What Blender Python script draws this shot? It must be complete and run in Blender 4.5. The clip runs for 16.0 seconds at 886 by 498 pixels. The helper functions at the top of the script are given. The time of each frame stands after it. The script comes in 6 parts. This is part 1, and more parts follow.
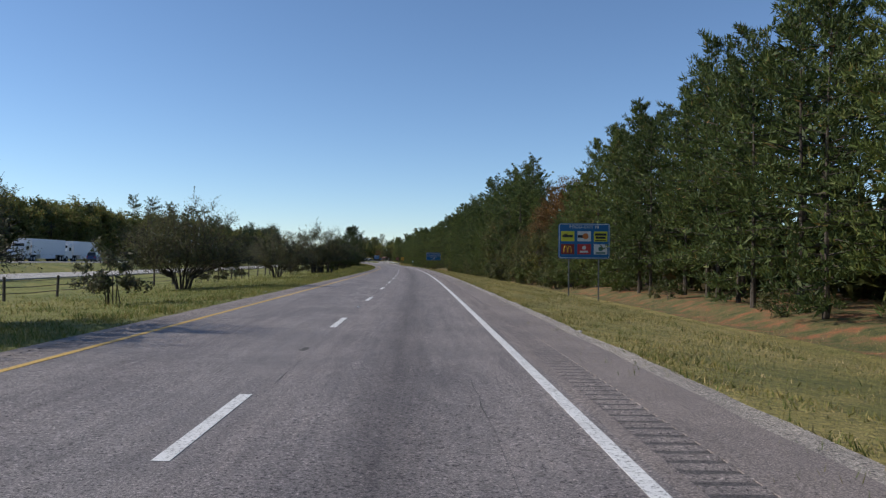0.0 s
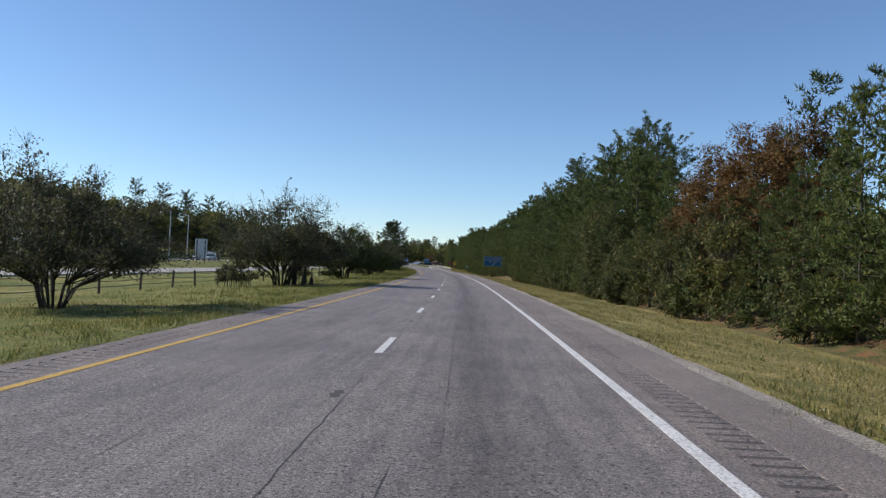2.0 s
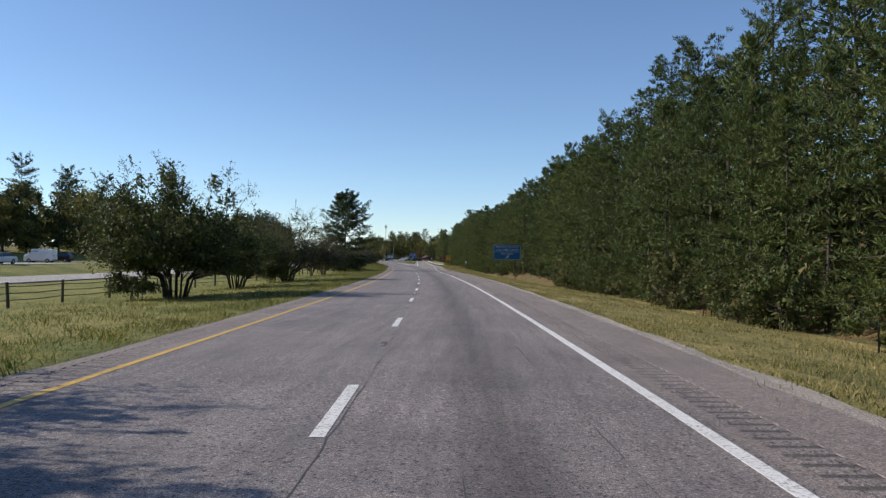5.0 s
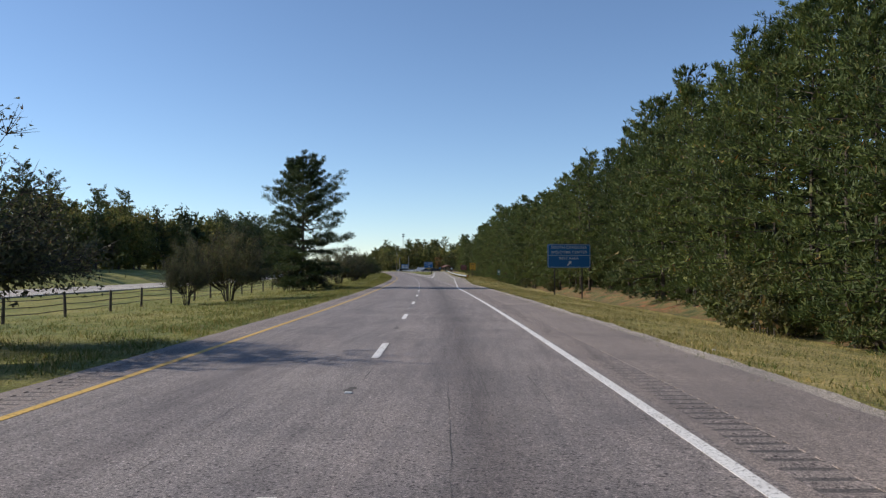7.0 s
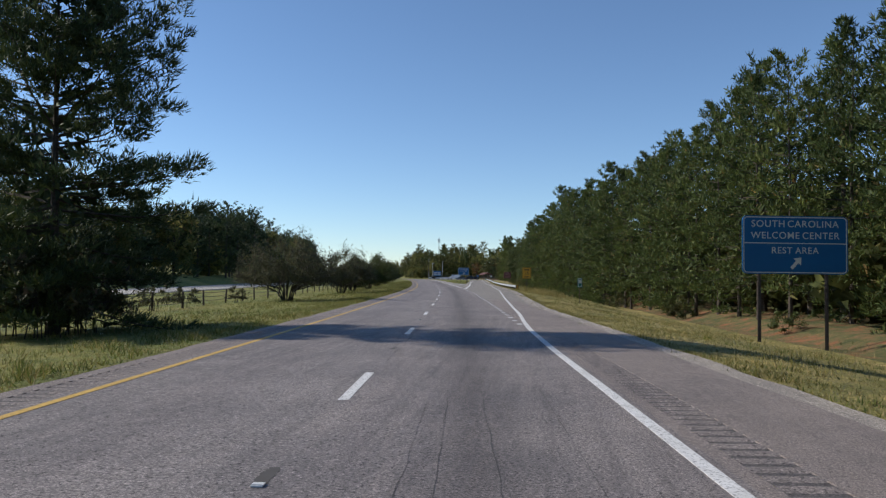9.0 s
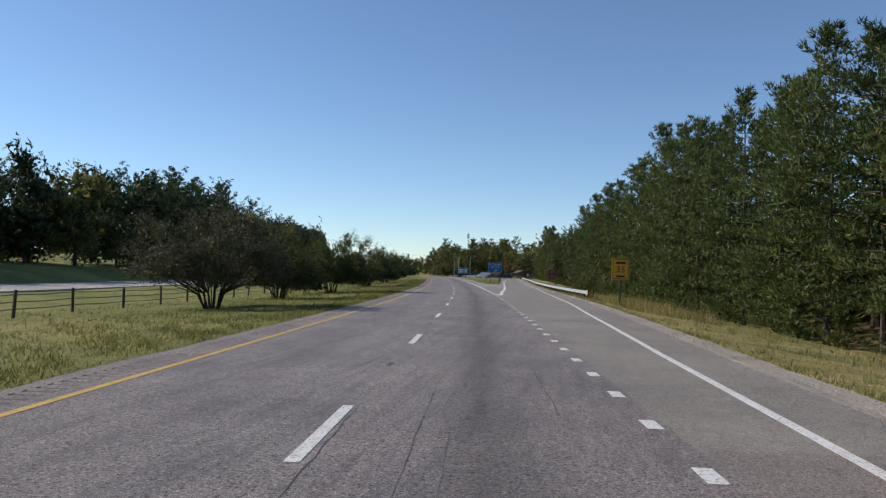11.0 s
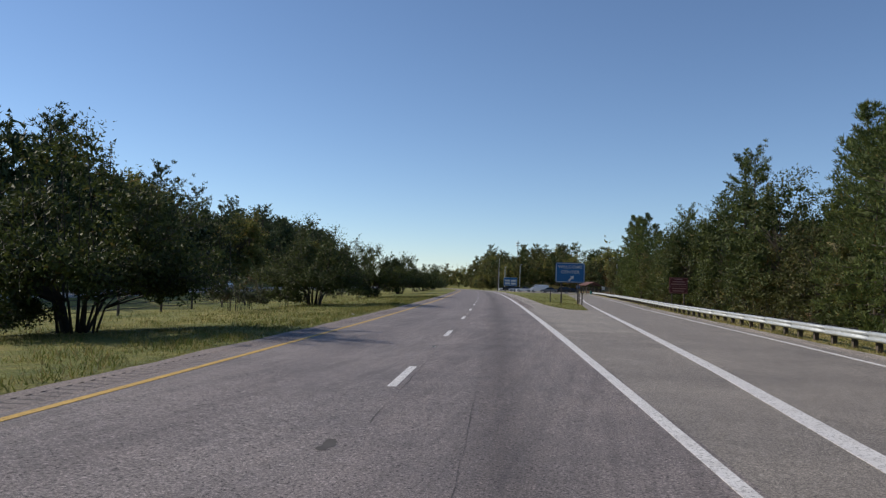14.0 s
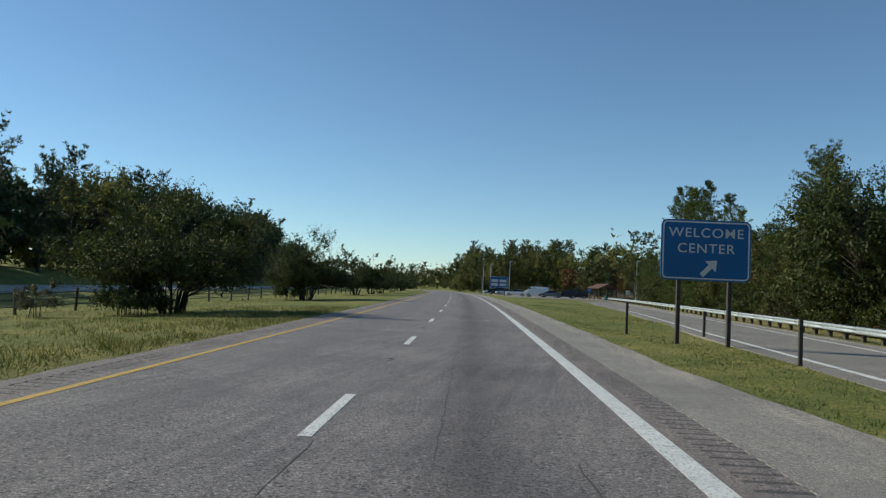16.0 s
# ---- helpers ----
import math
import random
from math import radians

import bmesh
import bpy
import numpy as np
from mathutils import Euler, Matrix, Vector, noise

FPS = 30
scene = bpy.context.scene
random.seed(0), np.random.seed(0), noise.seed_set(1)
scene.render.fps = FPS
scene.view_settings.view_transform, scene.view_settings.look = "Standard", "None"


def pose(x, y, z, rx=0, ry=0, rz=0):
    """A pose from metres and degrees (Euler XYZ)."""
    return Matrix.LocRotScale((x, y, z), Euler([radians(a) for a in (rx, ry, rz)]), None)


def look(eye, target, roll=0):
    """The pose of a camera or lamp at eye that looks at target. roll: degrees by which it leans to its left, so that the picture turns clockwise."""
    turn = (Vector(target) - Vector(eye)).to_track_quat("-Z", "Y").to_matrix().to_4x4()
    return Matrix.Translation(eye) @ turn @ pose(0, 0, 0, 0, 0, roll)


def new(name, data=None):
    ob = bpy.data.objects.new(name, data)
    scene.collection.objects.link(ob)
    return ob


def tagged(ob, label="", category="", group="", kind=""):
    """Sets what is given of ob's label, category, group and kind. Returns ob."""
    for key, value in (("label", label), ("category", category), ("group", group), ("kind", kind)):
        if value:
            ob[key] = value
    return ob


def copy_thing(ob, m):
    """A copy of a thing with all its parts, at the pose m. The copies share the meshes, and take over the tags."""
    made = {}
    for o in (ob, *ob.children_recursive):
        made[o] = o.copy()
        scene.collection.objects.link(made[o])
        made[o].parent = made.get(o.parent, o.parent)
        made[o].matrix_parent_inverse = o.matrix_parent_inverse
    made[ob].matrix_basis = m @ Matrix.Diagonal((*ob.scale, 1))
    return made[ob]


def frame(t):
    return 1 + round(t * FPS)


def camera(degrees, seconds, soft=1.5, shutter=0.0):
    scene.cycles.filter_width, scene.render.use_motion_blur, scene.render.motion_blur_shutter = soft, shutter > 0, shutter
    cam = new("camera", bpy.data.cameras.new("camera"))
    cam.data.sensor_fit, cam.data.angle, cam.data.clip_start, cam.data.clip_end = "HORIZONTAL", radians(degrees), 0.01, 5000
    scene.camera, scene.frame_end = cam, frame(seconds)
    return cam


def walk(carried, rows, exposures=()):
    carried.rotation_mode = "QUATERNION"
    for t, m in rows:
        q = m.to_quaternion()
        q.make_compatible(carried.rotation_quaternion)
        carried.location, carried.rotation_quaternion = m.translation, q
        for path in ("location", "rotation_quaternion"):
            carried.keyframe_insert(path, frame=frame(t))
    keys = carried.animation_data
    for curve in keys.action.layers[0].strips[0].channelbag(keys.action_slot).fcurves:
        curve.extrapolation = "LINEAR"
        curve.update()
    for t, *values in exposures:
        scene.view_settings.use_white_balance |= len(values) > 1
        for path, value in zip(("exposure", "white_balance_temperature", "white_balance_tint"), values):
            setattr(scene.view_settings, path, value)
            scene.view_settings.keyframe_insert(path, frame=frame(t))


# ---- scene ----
cam = camera(59.9, 16.0, soft=1.3, shutter=0.0)
# seconds, eye x y z, then heading to the left, pitch and lean in degrees
ROWS = [
    (0.0, 2.04, -0.00, 1.624, -1.76, 0.84, -0.68),
    (0.5, 1.99, 13.30, 1.597, -1.90, 0.57, -0.72),
    (1.0, 1.91, 26.68, 1.622, -1.16, 0.42, -1.84),
    (1.5, 1.67, 39.96, 1.627, 0.75, 0.94, -2.76),
    (2.0, 1.45, 53.21, 1.601, 2.29, 1.13, -2.27),
    (2.5, 1.24, 66.53, 1.609, 1.76, 0.29, -0.80),
    (3.0, 0.90, 79.85, 1.564, 1.42, 1.29, -0.21),
    (3.5, 0.67, 93.21, 1.550, 1.59, 1.44, -0.55),
    (4.0, 0.38, 106.52, 1.522, 1.78, 0.80, -0.69),
    (6.5, -1.77, 173.14, 1.349, 2.30, 0.87, 0.07),
    (7.0, -2.39, 186.44, 1.330, 3.34, 1.55, -0.05),
    (7.5, -3.08, 199.74, 1.298, 3.51, 2.30, -0.64),
    (8.0, -3.79, 213.04, 1.276, 3.85, 2.35, -0.97),
    (8.5, -4.65, 226.33, 1.241, 4.39, 2.27, -1.38),
    (9.0, -5.67, 239.61, 1.212, 6.19, 2.13, -0.68),
    (9.5, -6.75, 252.77, 1.193, 6.45, 2.38, -0.76),
    (10.0, -7.83, 265.73, 1.244, 6.92, 1.81, -1.39),
    (12.5, -14.16, 331.04, 1.217, 10.00, 2.22, -0.63),
    (13.0, -15.64, 344.38, 1.231, 10.19, 2.03, -0.81),
    (13.5, -17.28, 357.93, 1.191, 12.16, 2.96, -1.13),
    (14.0, -18.97, 371.36, 1.190, 12.21, 2.78, -1.83),
    (14.5, -20.71, 384.53, 1.221, 12.71, 2.83, -2.30),
    (15.0, -22.53, 397.62, 1.268, 12.70, 2.53, -3.65),
    (15.5, -24.42, 410.66, 1.329, 13.39, 2.70, -4.03),
    (16.0, -26.49, 423.87, 1.362, 11.03, 2.90, -2.56),
]
EXPOSE = [(0.0, 0.26, 6500, 10), (2.5, 0.40, 6500, 10), (7.0, 0.42, 6850, 11), (8.5, 0.3, 6480, 9), (10.0, 0.32, 6650, 10), (12.5, 0.24, 6700, 10), (15.0, 0.12, 6800, 13), (16.0, 0.1, 6650, -2)]
walk(cam, [(t, pose(x, y, z, 90 + up, 0, yaw) @ pose(0, 0, 0, 0, 0, -lean)) for t, x, y, z, yaw, up, lean in ROWS], EXPOSE)

# ---- world, sun ----
SUN_UP, SUN_AZ = 31.0, 276.0  # azimuth clockwise from +y
world = bpy.data.worlds.new("sky")
scene.world = world
world.use_nodes = True
wn = world.node_tree.nodes
sky = wn.new("ShaderNodeTexSky")
sky.sky_type = "NISHITA"
sky.sun_disc = False
sky.sun_elevation = radians(SUN_UP)
sky.sun_rotation = radians(SUN_AZ)
sky.air_density, sky.dust_density, sky.ozone_density = 0.93, 0.0, 3.8
sky.altitude = 900
wn["Background"].inputs["Strength"].default_value = 0.111
tint = wn.new("ShaderNodeMix")
tint.data_type, tint.blend_type = "RGBA", "MULTIPLY"
tint.inputs[0].default_value = 1.0
tint.inputs[7].default_value = (0.965, 0.99, 1.02, 1)
world.node_tree.links.new(sky.outputs[0], tint.inputs[6])
world.node_tree.links.new(tint.outputs[2], wn["Background"].inputs["Color"])
sun_data = bpy.data.lights.new("sun", "SUN")
sun_data.energy, sun_data.angle, sun_data.color = 3.9, radians(0.55), (1.0, 0.93, 0.82)
sun = new("sun", sun_data)
ca, sa = math.cos(radians(SUN_UP)), math.sin(radians(SUN_UP))
sun.matrix_world = look((math.sin(radians(SUN_AZ)) * ca * 50, math.cos(radians(SUN_AZ)) * ca * 50, sa * 50), (0, 0, 0))

# ---- the road's line: curvature, vertical curvature and crossfall every 60 m from s = -60 ----
NODE_S = np.arange(-60, 760, 60.0)
BEND = [-0.02, -0.02, 0.272, 0.308, 0.549, 0.371, 0.269, 0.587, 0.245, 0.264, 0.3, 0.4, 0.5, 0.5]
SAG = [-0.0189, -0.0263, -0.0244, -0.0075, 0.0094, 0.0198, 0.0151, 0.0514, 0.0539, -0.03, -0.085, 0.0, 0.0, 0.0]
FALL = [0.007, 0.0073, 0.0066, 0.0014, -0.0015, -0.0032, 0.0005, 0.0036, 0.0032, 0.0019, 0.0017, 0.0015, 0.0014, 0.0014]
S0 = np.arange(-60, 901, 1.0)
TH = np.cumsum(np.interp(S0, NODE_S, BEND) / 1000)
TH -= TH[60]
RX, RY = np.cumsum(-np.sin(TH)), np.cumsum(np.cos(TH))
RX, RY = RX - RX[60], RY - RY[60]
RZ = np.cumsum(np.cumsum(np.interp(S0, NODE_S, SAG) / 1000))
RZ = RZ - (RZ[60] + (RZ[61] - RZ[60]) * S0)
RC = np.interp(S0, NODE_S, FALL)


def world_at(s, l, dz=0.0):
    """World points for places along the road: s metres on, l metres right of the dashed line, dz over the pavement."""
    s, l, dz = np.broadcast_arrays(np.asarray(s, float), np.asarray(l, float), np.asarray(dz, float))
    sc = np.clip(s, -60, 900)
    a = np.interp(sc, S0, TH)
    over = s - sc
    x = np.interp(sc, S0, RX) - np.sin(a) * over + l * np.cos(a)
    y = np.interp(sc, S0, RY) + np.cos(a) * over + l * np.sin(a)
    z = np.interp(sc, S0, RZ) + dz - np.clip(l, -5, 7) * np.interp(sc, S0, RC)
    return np.stack([x, y, z], -1)


def heading(s):
    return math.degrees(float(np.interp(s, S0, TH)))


def place(s, l, turn=0.0, dz=None, size=1.0):
    """A pose on the ground, its y axis along the road."""
    z = ground_dz(s, l) if dz is None else dz
    x, y, zz = world_at(s, l, z)
    return pose(x, y, zz, 0, 0, heading(s) + turn) @ Matrix.Diagonal((size, size, size, 1))


# ramp: its edge line on the right, its line on the left, the edge of the paving
def ramp_right(s):
    return np.interp(s, [200, 258, 265, 270, 276, 284, 298, 310, 330, 345, 379, 398, 438, 465, 507, 560, 620], [3.76, 3.76, 3.86, 4.08, 4.42, 4.72, 5.35, 5.95, 7.15, 8.2, 10.1, 11.6, 14.2, 16.8, 20.6, 27.0, 36.0])


def ramp_left(s):
    return np.interp(s, [360, 361, 367, 374, 380, 388, 405, 430, 443, 458, 485, 507, 560, 620], [4.15, 4.2, 4.64, 5.05, 5.55, 6.28, 7.6, 9.5, 10.6, 11.9, 14.9, 16.9, 22.5, 31.0])


def paved_right(s):
    return np.interp(s, [-60, 140, 200, 285, 308, 345, 365, 379, 398, 438, 465, 507, 560, 620], [5.95, 6.0, 6.7, 6.8, 8.0, 10.4, 11.4, 12.0, 12.9, 15.7, 18.3, 22.1, 28.5, 37.5])


def main_right(s):
    return np.interp(s, [-60, 140, 200, 290, 302, 424, 429, 431.5, 436, 442, 900], [5.95, 6.0, 6.7, 6.6, 6.6, 8.4, 8.3, 6.95, 6.55, 6.15, 6.2])


def ground_dz(s, l):
    """Height of the ground over the pavement's centre line."""
    s, l = np.broadcast_arrays(np.asarray(s, float), np.asarray(l, float))
    left = np.interp(l, [-1500, -500, -120, -72, -67, -51, -47, -44, -43, -32.5, -30, -24, -18, -12, -7, -4.9, -4.6], [14, 10, 3.5, 1.3, 0.7, 0.7, 0.25, -0.3, -0.5, -0.5, -0.5, -0.75, -0.6, -0.3, -0.1, -0.02, -0.16])
    bank = np.interp(s, [260, 310, 700, 760], [0, 1, 1, 0]) * np.interp(l, [-120, -60, -44], [2.0, 1.0, 0])
    q = l - paved_right(s)
    deep = np.interp(s, [330, 370, 480, 540], [1, 0.75, 0.6, 0.0])
    right = np.where(q < 0, -0.16, 0) + np.where(q >= 0, np.interp(q, [0, 0.15, 2, 5, 8.5, 11.5, 13.5, 15.5, 18, 25, 60, 500, 1500], [-0.06, -0.05, -0.2, -0.6, -1.1, -1.65, -1.6, -1.0, -0.75, -0.5, 0.0, 6, 14]), 0) * np.where(q < 30, deep, 1)
    gore = (s > 428) & (l > main_right(s) + 0.1) & (l < ramp_left(s) - 0.9)
    right = np.where(gore, -0.03, right)
    lot = (s > 540) & (s < 720) & (l > 8)
    right = np.where(lot, np.maximum(right, 0.0), right)
    hill = np.interp(s, [690, 760, 900, 1400], [0, 5, 12, 14]) * np.interp(l, [6, 30, 90], [0, 0.7, 1])
    wob = 0.05 * np.sin(s * 0.21 + l * 0.6) * np.sin(s * 0.07 - l * 0.23) * (np.abs(l - 0.5) > 7)
    return np.where(l < 0, left + bank, right) + hill + wob


# ---- materials ----
def material(name, rough=0.8, metal=0.0):
    m = bpy.data.materials.new(name)
    m.use_nodes = True
    b = m.node_tree.nodes["Principled BSDF"]
    b.inputs["Roughness"].default_value = rough
    b.inputs["Metallic"].default_value = metal
    return m, m.node_tree.nodes, m.node_tree.links, b


def ramp_node(n, stops):
    r = n.new("ShaderNodeValToRGB")
    while len(r.color_ramp.elements) < len(stops):
        r.color_ramp.elements.new(0.5)
    for e, (p, c) in zip(r.color_ramp.elements, stops):
        e.position, e.color = p, (*c, 1)
    return r


def noise_node(n, k, scale, detail=4.0, rough=0.6, coords="Object"):
    tc = n.new("ShaderNodeTexCoord")
    t = n.new("ShaderNodeTexNoise")
    t.inputs["Scale"].default_value, t.inputs["Detail"].default_value, t.inputs["Roughness"].default_value = scale, detail, rough
    k.new(tc.outputs[coords], t.inputs["Vector"])
    return t


def mix_node(n, k, a, b, fac, kind="MIX"):
    m = n.new("ShaderNodeMix")
    m.data_type, m.blend_type = "RGBA", kind
    for socket, v in ((m.inputs[0], fac), (m.inputs[6], a), (m.inputs[7], b)):
        if isinstance(v, (int, float)):
            socket.default_value = v
        elif isinstance(v, tuple):
            socket.default_value = (*v, 1)
        else:
            k.new(v, socket)
    return m.outputs[2]


def bump_node(n, k, b, height, strength, distance):
    bp = n.new("ShaderNodeBump")
    bp.inputs["Strength"].default_value, bp.inputs["Distance"].default_value = strength, distance
    k.new(height, bp.inputs["Height"])
    k.new(bp.outputs[0], b.inputs["Normal"])


def plain(name, colour, rough=0.6, metal=0.0, vary=0.15, scale=3.0, bump=0.0):
    m, n, k, b = material(name, rough, metal)
    t = noise_node(n, k, scale)
    dark = tuple(c * (1 - vary) for c in colour)
    lite = tuple(min(1, c * (1 + vary)) for c in colour)
    r = ramp_node(n, [(0.3, dark), (0.7, lite)])
    k.new(t.outputs[0], r.inputs[0])
    k.new(r.outputs[0], b.inputs["Base Color"])
    if bump:
        bump_node(n, k, b, t.outputs[0], bump, 0.02)
    return m


def asphalt(name, base, warm, wheel=True, streaky=1.0):
    """Worn asphalt: aggregate speckle, patches, darker lane centres by the strip's own u, fine relief."""
    m, n, k, b = material(name, 0.82)
    fine = noise_node(n, k, 46, 5, 0.9)
    big = noise_node(n, k, 0.35, 5, 0.65)
    mid = noise_node(n, k, 4.0, 4, 0.7)
    r = ramp_node(n, [(0.385, tuple(c * 0.36 for c in base)), (0.5, base), (0.615, tuple(c * 1.95 for c in warm))])
    k.new(fine.outputs[0], r.inputs[0])
    r2 = ramp_node(n, [(0.3, (0.78, 0.78, 0.8)), (0.7, (1.2, 1.18, 1.15))])
    k.new(big.outputs[0], r2.inputs[0])
    r3 = ramp_node(n, [(0.25, (0.88, 0.87, 0.86)), (0.75, (1.12, 1.1, 1.1))])
    k.new(mid.outputs[0], r3.inputs[0])
    c = mix_node(n, k, r.outputs[0], r2.outputs[0], 1.0, "MULTIPLY")
    c = mix_node(n, k, c, r3.outputs[0], 1.0, "MULTIPLY")
    pits = noise_node(n, k, 25, 2, 0.6)
    r4 = ramp_node(n, [(0.35, (0.22, 0.2, 0.23)), (0.41, (1, 1, 1)), (0.60, (1, 1, 1)), (0.66, (1.7, 1.64, 1.64))])
    k.new(pits.outputs[0], r4.inputs[0])
    c = mix_node(n, k, c, r4.outputs[0], 0.4 + 0.6 * streaky, "MULTIPLY")
    tc = n.new("ShaderNodeTexCoord")
    mp = n.new("ShaderNodeMapping")
    mp.inputs["Scale"].default_value = (4.5, 0.22, 1.0)
    k.new(tc.outputs["Object"], mp.inputs["Vector"])
    streak = n.new("ShaderNodeTexNoise")
    streak.inputs["Scale"].default_value, streak.inputs["Detail"].default_value, streak.inputs["Roughness"].default_value = 1.0, 6, 0.7
    k.new(mp.outputs[0], streak.inputs["Vector"])
    r5 = ramp_node(n, [(0.34, (0.78, 0.77, 0.78)), (0.5, (1, 1, 1)), (0.68, (1.14, 1.12, 1.1))])
    k.new(streak.outputs[0], r5.inputs[0])
    c = mix_node(n, k, c, r5.outputs[0], streaky, "MULTIPLY")
    if wheel:
        uv = n.new("ShaderNodeUVMap")
        sep = n.new("ShaderNodeSeparateXYZ")
        k.new(uv.outputs[0], sep.inputs[0])
        lane = ramp_node(n, wheel)
        k.new(sep.outputs[0], lane.inputs[0])
        c = mix_node(n, k, c, lane.outputs[0], 0.85, "MULTIPLY")
    k.new(c, b.inputs["Base Color"])
    bump_node(n, k, b, fine.outputs[0], 0.6, 0.01)
    return m


def foliage(name, stops, spread=0.35, glow=0.25, patch=0.45, depth=0.28):
    """Leaves: colour by the single leaf and by the plant; light comes through a little."""
    m, n, k, b = material(name, 0.62)
    b.inputs["Specular IOR Level"].default_value = 0.25
    g = n.new("ShaderNodeNewGeometry")
    r = ramp_node(n, stops)
    k.new(g.outputs["Random Per Island"], r.inputs[0])
    oi = n.new("ShaderNodeObjectInfo")
    r2 = ramp_node(n, [(0.0, (1 - spread, 1 - spread * 0.9, 1 - spread)), (0.5, (1, 1, 1)), (1.0, (1 + spread * 0.7, 1 + spread * 0.45, 1 - spread * 0.1))])
    k.new(oi.outputs["Random"], r2.inputs[0])
    big = noise_node(n, k, patch, 3, 0.6)
    r3 = ramp_node(n, [(0.32, (1 - depth, 1 - depth * 0.93, 1 - depth * 0.93)), (0.5, (1, 1, 1)), (0.68, (1 + depth, 1 + depth * 0.8, 1 + depth * 0.35))])
    k.new(big.outputs[0], r3.inputs[0])
    c = mix_node(n, k, r.outputs[0], r2.outputs[0], 1.0, "MULTIPLY")
    c = mix_node(n, k, c, r3.outputs[0], 1.0, "MULTIPLY")
    k.new(c, b.inputs["Base Color"])
    tr = n.new("ShaderNodeBsdfTranslucent")
    k.new(c, tr.inputs[0])
    mx = n.new("ShaderNodeMixShader")
    mx.inputs[0].default_value = glow
    out = n["Material Output"]
    k.new(b.outputs[0], mx.inputs[1])
    k.new(tr.outputs[0], mx.inputs[2])
    k.new(mx.outputs[0], out.inputs[0])
    return m


def grass_ground(name, stops):
    m, n, k, b = material(name, 0.95)
    a = noise_node(n, k, 0.12, 5, 0.65)
    f = noise_node(n, k, 9, 5, 0.75)
    d = noise_node(n, k, 0.9, 5, 0.7)
    r = ramp_node(n, stops)
    s = n.new("ShaderNodeMath")
    s.operation = "MULTIPLY_ADD"
    k.new(d.outputs[0], s.inputs[0])
    s.inputs[1].default_value = 0.45
    h = n.new("ShaderNodeMath")
    h.operation = "MULTIPLY"
    k.new(a.outputs[0], h.inputs[0])
    h.inputs[1].default_value = 0.55
    k.new(h.outputs[0], s.inputs[2])
    k.new(s.outputs[0], r.inputs[0])
    r2 = ramp_node(n, [(0.34, (0.42, 0.44, 0.4)), (0.66, (1.5, 1.48, 1.35))])
    k.new(f.outputs[0], r2.inputs[0])
    c = mix_node(n, k, r.outputs[0], r2.outputs[0], 1.0, "MULTIPLY")
    k.new(c, b.inputs["Base Color"])
    bump_node(n, k, b, f.outputs[0], 0.9, 0.12)
    return m


def clay_ground():
    m, n, k, b = material("red clay and pine straw", 0.95)
    d = noise_node(n, k, 0.7, 6, 0.7)
    f = noise_node(n, k, 12, 4, 0.7)
    r = ramp_node(n, [(0.36, (0.055, 0.07, 0.018)), (0.46, (0.13, 0.12, 0.038)), (0.54, (0.19, 0.12, 0.05)), (0.63, (0.32, 0.125, 0.052))])
    k.new(d.outputs[0], r.inputs[0])
    r2 = ramp_node(n, [(0.3, (0.6, 0.6, 0.6)), (0.7, (1.3, 1.3, 1.3))])
    k.new(f.outputs[0], r2.inputs[0])
    k.new(mix_node(n, k, r.outputs[0], r2.outputs[0], 1.0, "MULTIPLY"), b.inputs["Base Color"])
    bump_node(n, k, b, f.outputs[0], 0.9, 0.1)
    return m


LANES = [(0.0, (1.0, 0.99, 0.97)), (0.10, (1.0, 1.0, 1.0)), (0.25, (0.87, 0.86, 0.87)), (0.36, (1.02, 1.02, 1.02)), (0.48, (0.97, 0.97, 0.97)), (0.56, (1.03, 1.01, 1.0)), (0.645, (0.90, 0.89, 0.89)), (0.72, (0.52, 0.50, 0.50)), (0.80, (0.88, 0.87, 0.86)), (0.90, (1.02, 1.0, 0.98)), (1.0, (1.03, 1.0, 0.97))]
M_ROAD = asphalt("worn asphalt", (0.185, 0.170, 0.170), (0.21, 0.188, 0.18), LANES)
M_SHOULDER = asphalt("shoulder asphalt", (0.205, 0.176, 0.162), (0.226, 0.192, 0.174), None, 0.45)
M_RUMBLE = asphalt("milled ridges", (0.195, 0.17, 0.16), (0.225, 0.195, 0.178), None)
M_GROOVE = asphalt("darker groove asphalt", (0.082, 0.074, 0.072), (0.098, 0.087, 0.084), None)
M_RAMP = asphalt("ramp asphalt", (0.215, 0.198, 0.177), (0.238, 0.217, 0.192), None, 0.25)
M_GOREPAVE = asphalt("pale dusty asphalt", (0.262, 0.243, 0.215), (0.29, 0.268, 0.235), None, 0.3)
M_GRAVEL = asphalt("pale gravel edge", (0.29, 0.26, 0.225), (0.36, 0.325, 0.28), None)
M_CONCRETE = asphalt("pale concrete paving", (0.33, 0.315, 0.285), (0.38, 0.36, 0.33), None)
M_CRACK = plain("dirt in the cracks", (0.072, 0.066, 0.063), 0.9)


